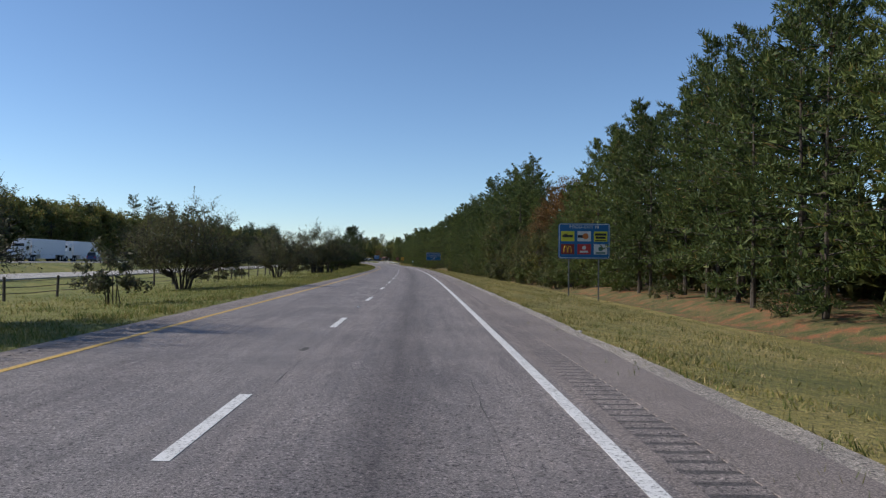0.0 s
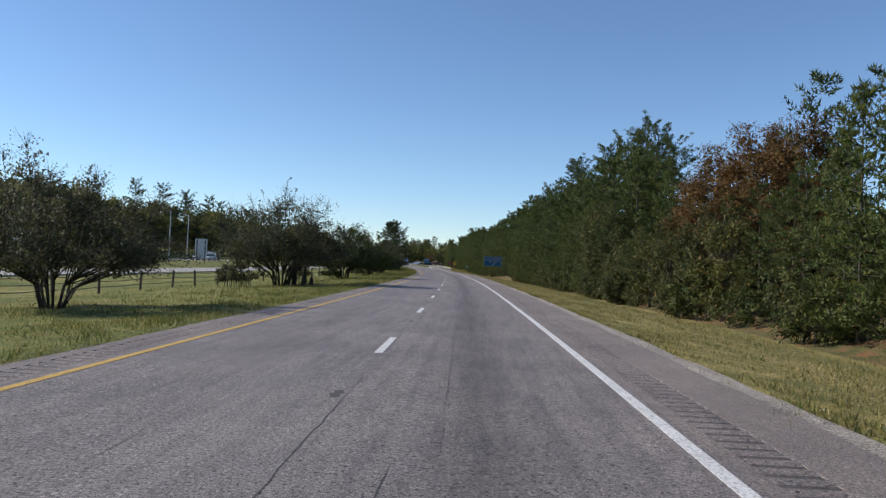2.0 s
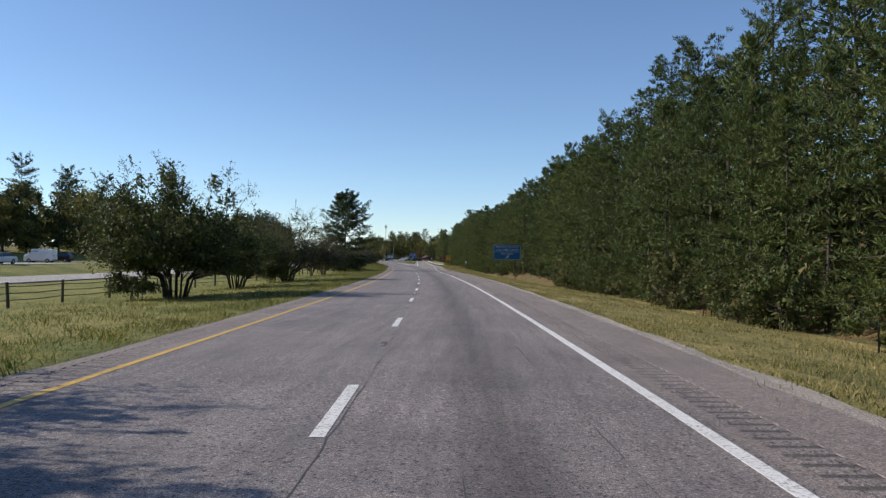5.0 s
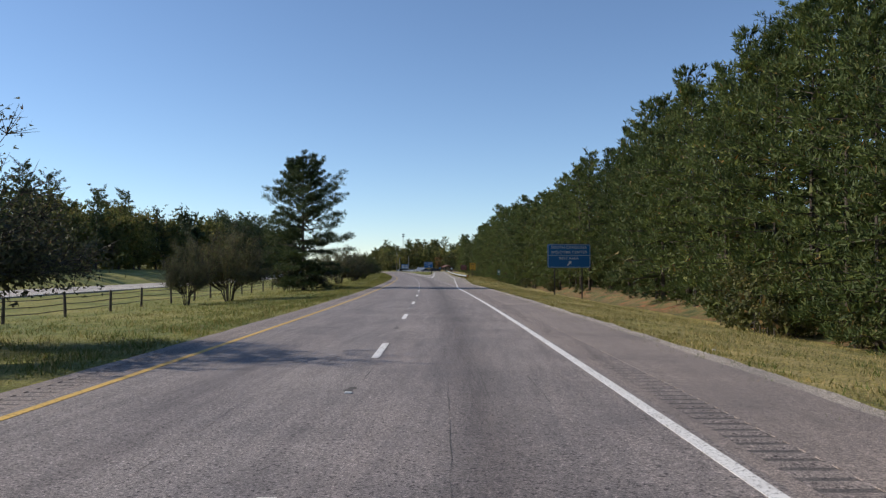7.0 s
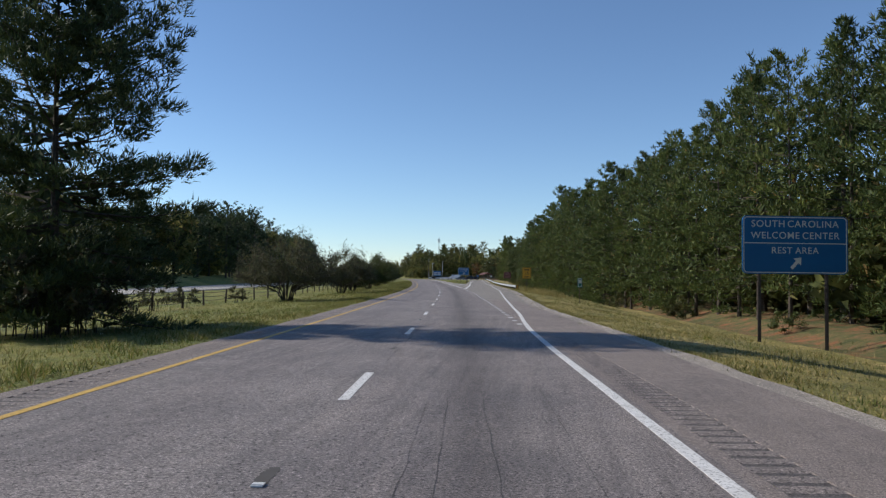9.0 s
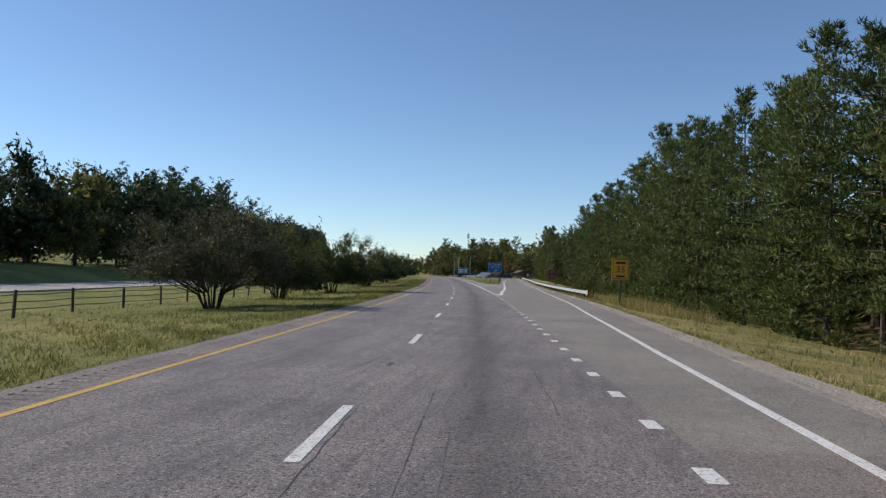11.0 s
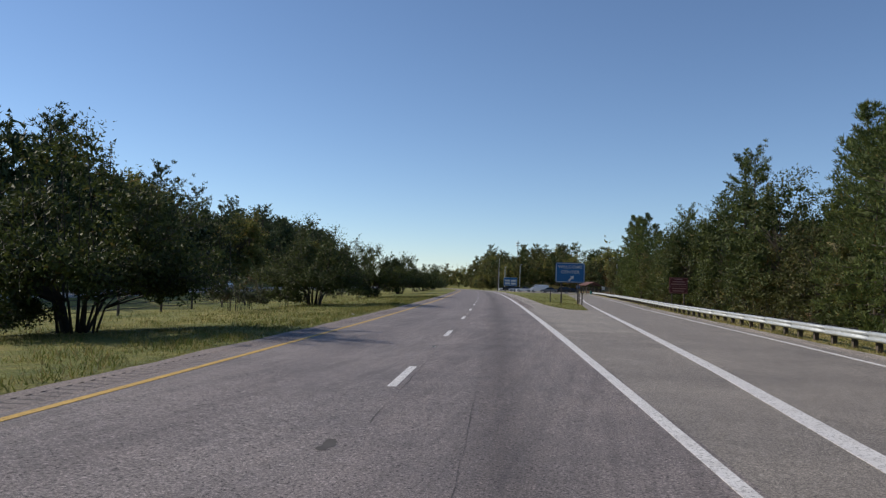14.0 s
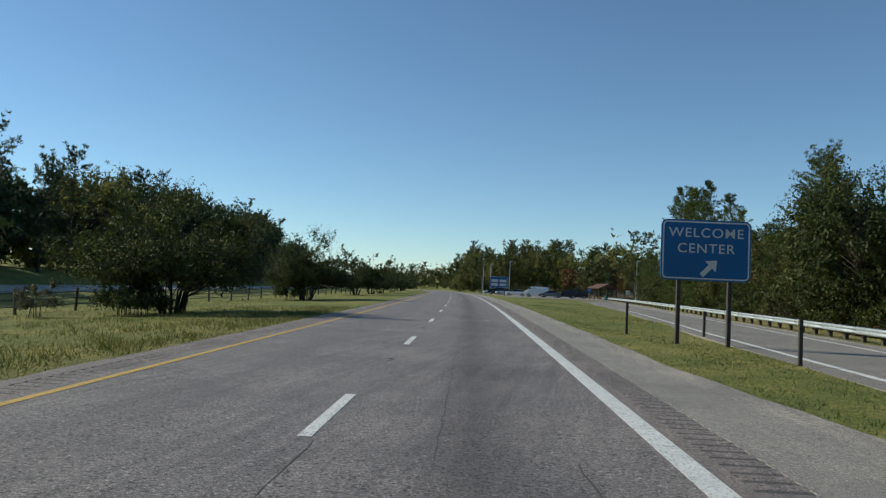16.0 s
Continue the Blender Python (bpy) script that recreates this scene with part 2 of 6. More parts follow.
def paint_mark(name, colour, worn):
    m, n, k, b = material(name, 0.7)
    f = noise_node(n, k, 26, 4, 0.75)
    d = noise_node(n, k, 2.5, 4, 0.7)
    r = ramp_node(n, [(0.38, tuple(c * 0.33 for c in colour)), (worn, colour), (0.8, tuple(min(1, c * 1.06) for c in colour))])
    k.new(f.outputs[0], r.inputs[0])
    r2 = ramp_node(n, [(0.3, (0.82, 0.81, 0.8)), (0.6, (1, 1, 1))])
    k.new(d.outputs[0], r2.inputs[0])
    k.new(mix_node(n, k, r.outputs[0], r2.outputs[0], 1.0, "MULTIPLY"), b.inputs["Base Color"])
    return m


M_WHITE = paint_mark("worn white road paint", (0.72, 0.71, 0.70), 0.47)
M_YELLOW = paint_mark("worn yellow road paint", (0.60, 0.38, 0.085), 0.45)
M_GRASS = grass_ground("grass ground", [(0.34, (0.085, 0.11, 0.018)), (0.45, (0.15, 0.17, 0.03)), (0.54, (0.23, 0.215, 0.05)), (0.64, (0.33, 0.275, 0.09)), (0.72, (0.25, 0.16, 0.08))])
M_DRY = grass_ground("dry verge ground", [(0.34, (0.11, 0.12, 0.03)), (0.44, (0.20, 0.185, 0.05)), (0.53, (0.31, 0.255, 0.085)), (0.62, (0.42, 0.33, 0.15)), (0.72, (0.27, 0.15, 0.08))])
M_CLAY = clay_ground()
M_BLADE = foliage("grass blades", [(0.0, (0.08, 0.115, 0.022)), (0.4, (0.15, 0.172, 0.04)), (0.7, (0.21, 0.195, 0.058)), (0.88, (0.28, 0.225, 0.085)), (1.0, (0.42, 0.34, 0.16))], 0.0, 0.3)
M_VERGE = foliage("dry verge blades", [(0.0, (0.10, 0.115, 0.03)), (0.35, (0.19, 0.175, 0.05)), (0.7, (0.31, 0.25, 0.095)), (1.0, (0.46, 0.36, 0.19))], 0.0, 0.3)
M_WEED = foliage("weed stalks", [(0.0, (0.085, 0.125, 0.026)), (0.5, (0.14, 0.17, 0.038)), (0.8, (0.22, 0.19, 0.06)), (1.0, (0.4, 0.3, 0.15))], 0.0, 0.3)
M_PINE = foliage("pine needles", [(0.0, (0.050, 0.078, 0.025)), (0.6, (0.085, 0.118, 0.036)), (0.96, (0.115, 0.138, 0.043)), (1.0, (0.2, 0.12, 0.04))], 0.35, 0.25, 1.1, 0.5)
M_HARD = foliage("dark broad leaves", [(0.0, (0.058, 0.068, 0.022)), (0.6, (0.09, 0.102, 0.032)), (0.9, (0.122, 0.115, 0.042)), (1.0, (0.18, 0.115, 0.045))], 0.35, 0.28, 0.9, 0.5)
M_OLIVE = foliage("olive autumn-green leaves", [(0.0, (0.10, 0.115, 0.035)), (0.5, (0.16, 0.175, 0.055)), (0.9, (0.22, 0.20, 0.07)), (1.0, (0.26, 0.16, 0.07))], 0.3, 0.5)
# Darker copy of the pine needles: the backlit pines' shade is in its colour.
M_BACKLITPINE = foliage("dark backlit pine needles", [(0.0, (0.032, 0.052, 0.024)), (0.5, (0.052, 0.08, 0.034)), (1.0, (0.085, 0.108, 0.042))], 0.25, 0.2, 1.0, 0.4)
M_RUST = foliage("rusty autumn leaves", [(0.0, (0.06, 0.04, 0.016)), (0.5, (0.15, 0.075, 0.026)), (0.8, (0.21, 0.11, 0.03)), (1.0, (0.11, 0.11, 0.03))], 0.25)
M_BROWN = foliage("thin grey-green and brown shrub leaves", [(0.0, (0.07, 0.068, 0.042)), (0.4, (0.10, 0.105, 0.058)), (0.8, (0.115, 0.135, 0.06)), (1.0, (0.17, 0.115, 0.075))], 0.2, 0.35, 1.2, 0.35)
M_LEAF = foliage("green shrub leaves", [(0.0, (0.044, 0.062, 0.019)), (0.6, (0.071, 0.094, 0.027)), (0.95, (0.098, 0.118, 0.034)), (1.0, (0.14, 0.10, 0.037))], 0.25, 0.28, 1.3, 0.4)
M_BARK = plain("grey-brown bark", (0.06, 0.048, 0.038), 0.95, 0, 0.45, 9, 0.6)
M_TWIG = plain("dark shrub stems", (0.05, 0.042, 0.034), 0.9, 0, 0.3, 8)
M_SIGN = plain("blue sign sheeting", (0.004, 0.112, 0.29), 0.45, 0, 0.06, 1.2)
M_LETTER = plain("white sign lettering", (0.62, 0.63, 0.60), 0.5, 0, 0.08, 4)
M_ALU = plain("bare aluminium", (0.50, 0.51, 0.52), 0.45, 0.8, 0.12, 2)
# Services sign posts: the shade they stand in is put into this darker grey.
M_POST = plain("shade-dark steel post", (0.2, 0.2, 0.2), 0.7, 0.2, 0.2, 4)
M_STEEL = plain("galvanised steel", (0.38, 0.41, 0.42), 0.6, 0.35, 0.15, 3)
M_WOODPOST = plain("weathered timber", (0.085, 0.07, 0.055), 0.9, 0, 0.35, 6, 0.4)
M_DARKPOST = plain("dark wooden sign post", (0.06, 0.05, 0.045), 0.9, 0, 0.3, 6)
M_SIGNYEL = plain("yellow sign sheeting", (0.70, 0.36, 0.02), 0.5, 0, 0.06, 2)
M_BLACK = plain("black sheeting", (0.015, 0.015, 0.015), 0.5)
M_SIGNBROWN = plain("maroon sign sheeting", (0.12, 0.022, 0.024), 0.5, 0, 0.08, 2)
M_FADED = plain("faded pink lettering", (0.42, 0.22, 0.2), 0.6)
M_PLATE_Y = plain("yellow logo plate", (0.62, 0.58, 0.04), 0.5)
M_PLATE_W = plain("white logo plate", (0.62, 0.62, 0.60), 0.5)
M_PLATE_R = plain("red logo plate", (0.45, 0.03, 0.03), 0.5)
M_PLATE_D = plain("dark red logo plate", (0.22, 0.02, 0.015), 0.5)
M_ORANGE = plain("orange logo shape", (0.55, 0.16, 0.03), 0.5)
M_GOLD = plain("golden logo shape", (0.75, 0.42, 0.02), 0.5)
M_TEAL = plain("dark green logo shape", (0.04, 0.14, 0.12), 0.5)
M_SIGNGREEN = plain("green sign sheeting", (0.01, 0.12, 0.10), 0.5)

# ---- mesh helpers ----


def link_mesh(name, verts, faces, mat, parent=None, label="", uv=None, smooth=False):
    me = bpy.data.meshes.new(name)
    if isinstance(faces, np.ndarray):
        me.from_pydata(np.asarray(verts).tolist(), [], faces.tolist())
    else:
        me.from_pydata([tuple(v) for v in verts], [], faces)
    me.materials.append(mat)
    if uv is not None:
        layer = me.uv_layers.new(name="UVMap")
        idx = np.empty(len(me.loops), int)
        me.loops.foreach_get("vertex_index", idx)
        layer.data.foreach_set("uv", np.asarray(uv, float)[idx].ravel())
    if smooth:
        me.polygons.foreach_set("use_smooth", [True] * len(me.polygons))
    ob = new(name, me)
    if parent:
        ob.parent = parent
    if label:
        ob["label"] = label
    return ob


def part(name, bm, mat, parent=None, label="", smooth=False):
    me = bpy.data.meshes.new(name)
    bm.to_mesh(me)
    bm.free()
    me.materials.append(mat)
    if smooth:
        me.polygons.foreach_set("use_smooth", [True] * len(me.polygons))
    ob = new(name, me)
    if parent:
        ob.parent = parent
    if label:
        ob["label"] = label
    return ob


def box(w, d, h, at=(0, 0, 0), bevel=0.0, bm=None):
    """A box with its middle at at."""
    bm = bm or bmesh.new()
    made = bmesh.ops.create_cube(bm, size=1.0, matrix=Matrix.Translation(at) @ Matrix.Diagonal((w, d, h, 1)))
    if bevel:
        edges = {e for v in made["verts"] for e in v.link_edges}
        bmesh.ops.bevel(bm, geom=list(edges), offset=bevel, segments=2, affect="EDGES", profile=0.6)
    return bm


def rod(p, q, r1, r2=None, sides=8, bm=None):
    """A tapered round rod from p to q."""
    bm = bm or bmesh.new()
    p, q = Vector(p), Vector(q)
    d = q - p
    m = Matrix.Translation((p + q) / 2) @ d.to_track_quat("Z", "Y").to_matrix().to_4x4()
    bmesh.ops.create_cone(bm, cap_ends=True, segments=sides, radius1=r1, radius2=r1 if r2 is None else r2, depth=d.length, matrix=m)
    return bm


def rounded_plate(w, h, r, depth, z0=0.0, y0=0.0, bm=None, inset=0.0):
    """An upright plate with round corners, its face towards -y, its foot at z0."""
    bm = bm or bmesh.new()
    pts = []
    for cx, cz, a0 in ((w / 2 - r, h - r, 0), (-w / 2 + r, h - r, 90), (-w / 2 + r, r, 180), (w / 2 - r, r, 270)):
        for i in range(5):
            a = radians(a0 + 22.5 * i)
            pts.append((cx + (r - inset) * math.cos(a), cz + (r - inset) * math.sin(a)))
    front = [bm.verts.new((x, y0, z0 + z)) for x, z in pts]
    back = [bm.verts.new((x, y0 + depth, z0 + z)) for x, z in pts]
    bm.faces.new(front)
    bm.faces.new(back[::-1])
    for i in range(len(pts)):
        j = (i + 1) % len(pts)
        bm.faces.new((front[j], front[i], back[i], back[j]))
    bmesh.ops.recalc_face_normals(bm, faces=bm.faces)
    return bm


def thing(name, m=None, label="", category="", group="", kind=""):
    ob = new(name)
    if m is not None:
        ob.matrix_world = m
    return tagged(ob, label, category, group, kind)


def words(text, size, at, mat, parent, name="lettering", stretch=1.0):
    """Raised letters, upright, facing -y, centred at at."""
    pieces = text.split(" ")
    if len(pieces) > 1:
        # one mesh a word, set side by side
        made = [words(w_, size, (0, 0, 0), mat, parent, name, stretch) for w_ in pieces]
        spans = [(min(v.co.x for v in o.data.vertices), max(v.co.x for v in o.data.vertices)) for o in made]
        gap = 0.34 * size * stretch
        x = at[0] - (sum(b_ - a_ for a_, b_ in spans) + gap * (len(made) - 1)) / 2
        for o, (a_, b_) in zip(made, spans):
            o.data.transform(Matrix.Translation((x - a_, at[1], at[2])))
            x += b_ - a_ + gap
        return made[0]
    cu = bpy.data.curves.new(name, "FONT")
    cu.body, cu.size, cu.align_x, cu.align_y, cu.extrude = text, size, "CENTER", "CENTER", 0.004
    cu.space_character = 1.12
    cu.offset = 0.004 * size
    tmp = bpy.data.objects.new(name, cu)
    scene.collection.objects.link(tmp)
    dg = bpy.context.evaluated_depsgraph_get()
    me = bpy.data.meshes.new_from_object(tmp.evaluated_get(dg))
    bpy.data.objects.remove(tmp)
    bpy.data.curves.remove(cu)
    me.materials.clear()
    me.materials.append(mat)
    me.transform(pose(*at, 90, 0, 0) @ Matrix.Diagonal((stretch, 1, 1, 1)))
    ob = new(name, me)
    ob.parent = parent
    return ob


def strip(name, s, l1, l2, mat, dz=0.0, depth=0.0, cols=1, label="", uv=False):
    """A paved strip along the road between two lines, with skirts of that depth."""
    s = np.asarray(s, float)
    l1, l2 = np.broadcast_to(l1, s.shape), np.broadcast_to(l2, s.shape)
    dz = np.broadcast_to(dz, s.shape)
    lats = [l1 + (l2 - l1) * i / cols for i in range(cols + 1)]
    rows = [world_at(s, la, dz) for la in lats]
    us = [i / cols for i in range(cols + 1)]
    if depth:
        rows = [world_at(s, l1, dz - depth)] + rows + [world_at(s, l2, dz - depth)]
        us = [0] + us + [1]
    v = np.stack(rows, 1).reshape(-1, 3)
    w = len(rows)
    f = [(i * w + j, i * w + j + 1, (i + 1) * w + j + 1, (i + 1) * w + j) for i in range(len(s) - 1) for j in range(w - 1)]
    u = np.stack([np.tile(us, len(s)), np.repeat(s, w) * 0.05], 1) if uv else None
    ob = link_mesh(name, v, f, mat, None, label, u)
    return tagged(ob, label, "", "", "structure")


# ---- ground ----
gs = np.concatenate([np.arange(-2500, -60, 160), np.arange(-60, 640, 4), np.arange(640, 900, 12), np.arange(900, 3600, 180)])
gl = np.array([-2500, -1500, -800, -500, -300, -200, -150, -120, -95, -80, -72, -70, -67, -62, -56, -51, -49, -47, -45, -44, -43, -38, -32.5, -31.5, -30, -27, -24, -21, -18, -15, -13, -12, -10, -8.5, -7, -6, -5.4, -4.9, -4.6, -3, 0, 3])
q_off = np.array([-1.5, -0.02, 0.0, 0.15, 1, 2, 3.5, 5, 6.7, 8.5, 10, 11.5, 12.5, 13.5, 14.5, 15.5, 16.7, 18, 21, 25, 32, 42, 60, 90, 150, 250, 500, 1000, 2400])
gv, gw = [], len(gl) + 4 + len(q_off)
for s in gs:
    e, mr, rl = float(paved_right(s)), float(main_right(s)), float(ramp_left(s))
    fill = np.linspace(max(mr + 0.12, 3.5), max(mr + 0.12, min(rl - 0.95, e - 1.6)), 4) if s > 428 else np.linspace(3.4, 4.2, 4)
    ls = np.concatenate([gl, fill, e + q_off])
    gv.append(world_at(s, ls, ground_dz(s, ls)))
gv = np.concatenate(gv)
gf = [(i * gw + j, i * gw + j + 1, (i + 1) * gw + j + 1, (i + 1) * gw + j) for i in range(len(gs) - 1) for j in range(gw - 1)]
ground = link_mesh("ground", gv, gf, M_GRASS, smooth=True)
tagged(ground, "mown grass verge and median, green turning straw-coloured", "ground", "", "structure")
ground.data.materials.append(M_CLAY)
ground.data.materials.append(M_DRY)
clay_first, clay_last = len(gl) + 4 + 12, len(gl) + 4 + len(q_off)
slots = np.zeros(len(gf), int)
cols = np.arange(len(gf)) % (gw - 1)
slots[(cols >= clay_first) & (cols < clay_last)] = 1
slots[cols < 8] = 1
slots[(cols >= len(gl) + 4) & (cols < clay_first)] = 2
ground.data.polygons.foreach_set("material_index", slots)

# ---- roads ----
rs = np.arange(-60, 800, 3.0)
road = strip("road", rs, -3.95, 3.93, M_ROAD, 0.0, 0.15, 8, "worn grey two-lane motorway asphalt", True)
WAVE = 0.32
us = np.arange(-20, 262, WAVE / 4)
ul = np.arange(-20, 500, WAVE / 4)
um = np.arange(430, 500, WAVE / 4)


def rumble(name, s, l1, l2):
    """A milled rumble strip: real grooves, a darker asphalt on their near slope and floor."""
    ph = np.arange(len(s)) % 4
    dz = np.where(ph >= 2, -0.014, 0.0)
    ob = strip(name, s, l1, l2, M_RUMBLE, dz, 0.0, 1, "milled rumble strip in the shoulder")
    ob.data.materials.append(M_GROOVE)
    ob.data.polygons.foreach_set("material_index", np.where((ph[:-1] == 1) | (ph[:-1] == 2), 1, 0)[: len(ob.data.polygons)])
    return ob


def edge(ls, s, wob, seed):
    """A ragged paving edge."""
    return ls + wob * np.array([noise.noise(Vector((x * 0.31, seed, 0))) + 0.6 * noise.noise(Vector((x * 1.3, seed, 5))) for x in s])


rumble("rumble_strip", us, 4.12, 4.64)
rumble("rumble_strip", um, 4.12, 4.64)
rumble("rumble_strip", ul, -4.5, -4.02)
fs = np.arange(-60, 640, 1.0)
a1 = fs[fs <= 300]
a0 = np.arange(262, 301, 1.0)
strip("shoulder", a0, 4.12, 4.64, M_SHOULDER, -0.003, 0, 1, "asphalt shoulder")
strip("shoulder", fs, -4.02, -3.95, M_SHOULDER, -0.002, 0, 1, "asphalt beside the yellow line")
strip("shoulder", fs, edge(-4.8, fs, 0.12, 1), -4.5, M_SHOULDER, -0.004, 0.12, 1, "narrow asphalt median shoulder, dusty and ragged")
strip("shoulder", a1, 3.93, 4.12, M_SHOULDER, -0.002, 0, 1, "asphalt beside the white line")
strip("shoulder", a1, 4.64, edge(main_right(a1) - 0.38, a1, 0.07, 2), M_SHOULDER, -0.003, 0.1, 2, "pinkish asphalt hard shoulder")
strip("gravel_edge", a1, main_right(a1) - 0.5, edge(paved_right(a1), a1, 0.16, 3), M_GRAVEL, -0.012, 0.12, 1, "pale gravel along the edge of the shoulder")
b1 = np.arange(290, 640, 1.0)
b2 = b1[b1 >= 430]
b3 = b1[b1 < 431]
strip("ramp", b3, 3.93, paved_right(b3) - 0.75, M_RAMP, -0.004, 0.1, 4, "paler asphalt of the exit ramp and its gore")
strip("ramp", b2, ramp_left(b2) - 0.85, paved_right(b2) - 0.75, M_RAMP, -0.004, 0.1, 3, "paler asphalt of the exit ramp")
strip("gravel_edge", b1, paved_right(b1) - 0.86, edge(paved_right(b1), b1, 0.14, 4), M_GRAVEL, -0.012, 0.12, 1, "pale gravel along the ramp")
strip("shoulder", np.arange(430, 800, 1.0), 3.93, 4.12, M_SHOULDER, -0.002, 0, 1, "asphalt beside the white line")
b4 = np.arange(430, 800, 1.0)
strip("shoulder", b4, 4.64, edge(main_right(b4) - 0.55, b4, 0.05, 6), M_GOREPAVE, -0.003, 0.1, 1, "asphalt hard shoulder past the gore")
strip("gravel_edge", b4, main_right(b4) - 0.66, edge(main_right(b4) + 0.1, b4, 0.16, 7), M_GRAVEL, -0.012, 0.12, 1, "pale gravel beside the gore's grass")
b8 = np.arange(402, 431, 1.0)
strip("gore_paving", b8, edge(4.25, b8, 0.1, 11), edge(ramp_left(b8) - 0.35, b8, 0.1, 12), M_GOREPAVE, -0.001, 0, 2, "pale dusty asphalt in the point of the gore")
b5 = np.arange(500, 800, 1.0)
strip("rumble_bed", b5, 4.12, 4.64, M_RUMBLE, -0.003, 0, 1, "asphalt shoulder")
b6 = np.arange(-60, -19, 1.0)
strip("shoulder", b6, 4.12, 4.64, M_SHOULDER, -0.003, 0, 1, "asphalt shoulder")
strip("shoulder", b6, -4.5, -4.02, M_SHOULDER, -0.003, 0, 1, "asphalt shoulder")
b7 = np.arange(499, 640, 1.0)
strip("shoulder", b7, -4.5, -4.02, M_SHOULDER, -0.003, 0, 1, "asphalt shoulder")
os_ = np.arange(-400, 900, 6.0)
strip("opposite_road", os_, -43.2, -32.6, M_CONCRETE, -0.38, 0.2, 2, "pale opposite carriageway beyond the median")
strip("parking_road", np.arange(20, 300, 5.0), -66.5, -51.5, M_CONCRETE, 0.78, 0.2, 2, "pale paved lorry park beyond the opposite carriageway")
strip("car_park", np.arange(556, 700, 4.0), 11.0, 46.0, M_RAMP, 0.06, 0.2, 4, "asphalt car park of the rest area")

# ---- road markings ----


def marking(name, s, l1, l2, mat, label, dz=0.005):
    return strip(name, s, l1, l2, mat, dz, 0.004, 1, label)


marking("yellow_line", np.arange(-60, 800, 2.0), -3.77, -3.63, M_YELLOW, "solid yellow edge line, worn")
marking("edge_line", np.arange(-60, 260, 2.0), 3.68, 3.84, M_WHITE, "solid white edge line, worn")
ws = np.arange(258, 620, 2.0)
marking("ramp_edge_line", ws, ramp_right(ws) - 0.08, ramp_right(ws) + 0.08, M_WHITE, "solid white edge line of the ramp", 0.007)
ws = np.arange(361, 800, 2.0)
wide = np.interp(ws, [361, 378, 400, 460, 500], [0.06, 0.085, 0.135, 0.14, 0.09])
marking("gore_line", ws, 3.78 - wide, 3.78 + wide, M_WHITE, "broad white gore line beside the through lane")
ws = np.arange(361, 500, 2.0)
wide = np.interp(ws, [361, 395, 440, 500], [0.16, 0.16, 0.11, 0.07])
marking("gore_line", ws, ramp_left(ws) - wide, ramp_left(ws) + wide, M_WHITE, "broad white gore line beside the ramp")
marking("gore_tip", np.array([361.0, 362.5, 364.5]), np.array([3.87, 3.88, 3.895]), np.array([4.05, 4.14, 4.31]), M_WHITE, "white paint filling the gore's point", 0.0045)
DASH0 = 9.24
dash_group = "dashed lane line"
for i in range(-4, 62):
    s1 = DASH0 + 12.192 * i
    d = marking("lane_dash", np.array([s1 - 3.05, s1 - 1.5, s1]), -0.075, 0.075, M_WHITE, "worn white dash of the lane line")
    d["group"] = dash_group
for i in range(39):
    s1 = float(np.interp(i, [0, 32, 36, 38], [267.78, 343.75, 354.1, 358.8]))
    d = marking("exit_dot", np.array([s1 - 0.02, s1 + 0.55]), 3.66, 3.85, M_WHITE, "short white dash of the exit lane's dotted line", 0.006)
    d["group"] = "dotted exit line"
# cracks and the seam between the lanes: short broken pieces
rng = random.Random(5)
for base, lo, hi, w in ((0.14, -60, 620, 0.010), (1.05, -60, 300, 0.007), (2.7, -20, 560, 0.008), (1.35, 60, 460, 0.007), (1.9, 150, 420, 0.007), (-1.3, 0, 200, 0.005), (3.2, 60, 300, 0.006), (-2.6, 240, 470, 0.005)):
    s_ = lo
    while s_ < hi:
        run = rng.uniform(3, 14)
        cs = np.arange(s_, s_ + run, 0.35)
        line = np.array([base + 0.13 * noise.noise(Vector((x * 0.07, base * 9, 0))) + 0.035 * noise.noise(Vector((x * 1.7, base * 9, 3))) for x in cs])
        wid = np.array([max(0.0015, w * (0.4 + 1.1 * noise.noise(Vector((x * 0.9, base * 5, 7))))) for x in cs])
        strip("crack", cs, line - wid, line + wid, M_CRACK, 0.003, 0, 1, "dark crack along the lane")
        s_ += run + rng.uniform(0, 14)

# ---- plants: small shapes gathered in arrays ----


def unit(v):
    return v / np.maximum(np.linalg.norm(v, axis=-1, keepdims=True), 1e-9)


def leaf_triangles(p, d, length, width, rng, facing=None):
    """One pointed leaf or needle a point, its flat side turned towards facing: verts (n * 3, 3)."""
    n = len(p)
    d = unit(d)
    turn = rng.normal(size=(n, 3))
    side = unit(np.cross(d, turn if facing is None else unit(facing) + 0.38 * turn))
    L = (length * rng.uniform(0.7, 1.3, n))[:, None]
    w = (width * rng.uniform(0.7, 1.3, n))[:, None]
    v = np.stack([p - side * w / 2, p + side * w / 2, p + d * L], 1)
    return v.reshape(-1, 3)


def tri_faces(v):
    return np.arange(len(v)).reshape(-1, 3)


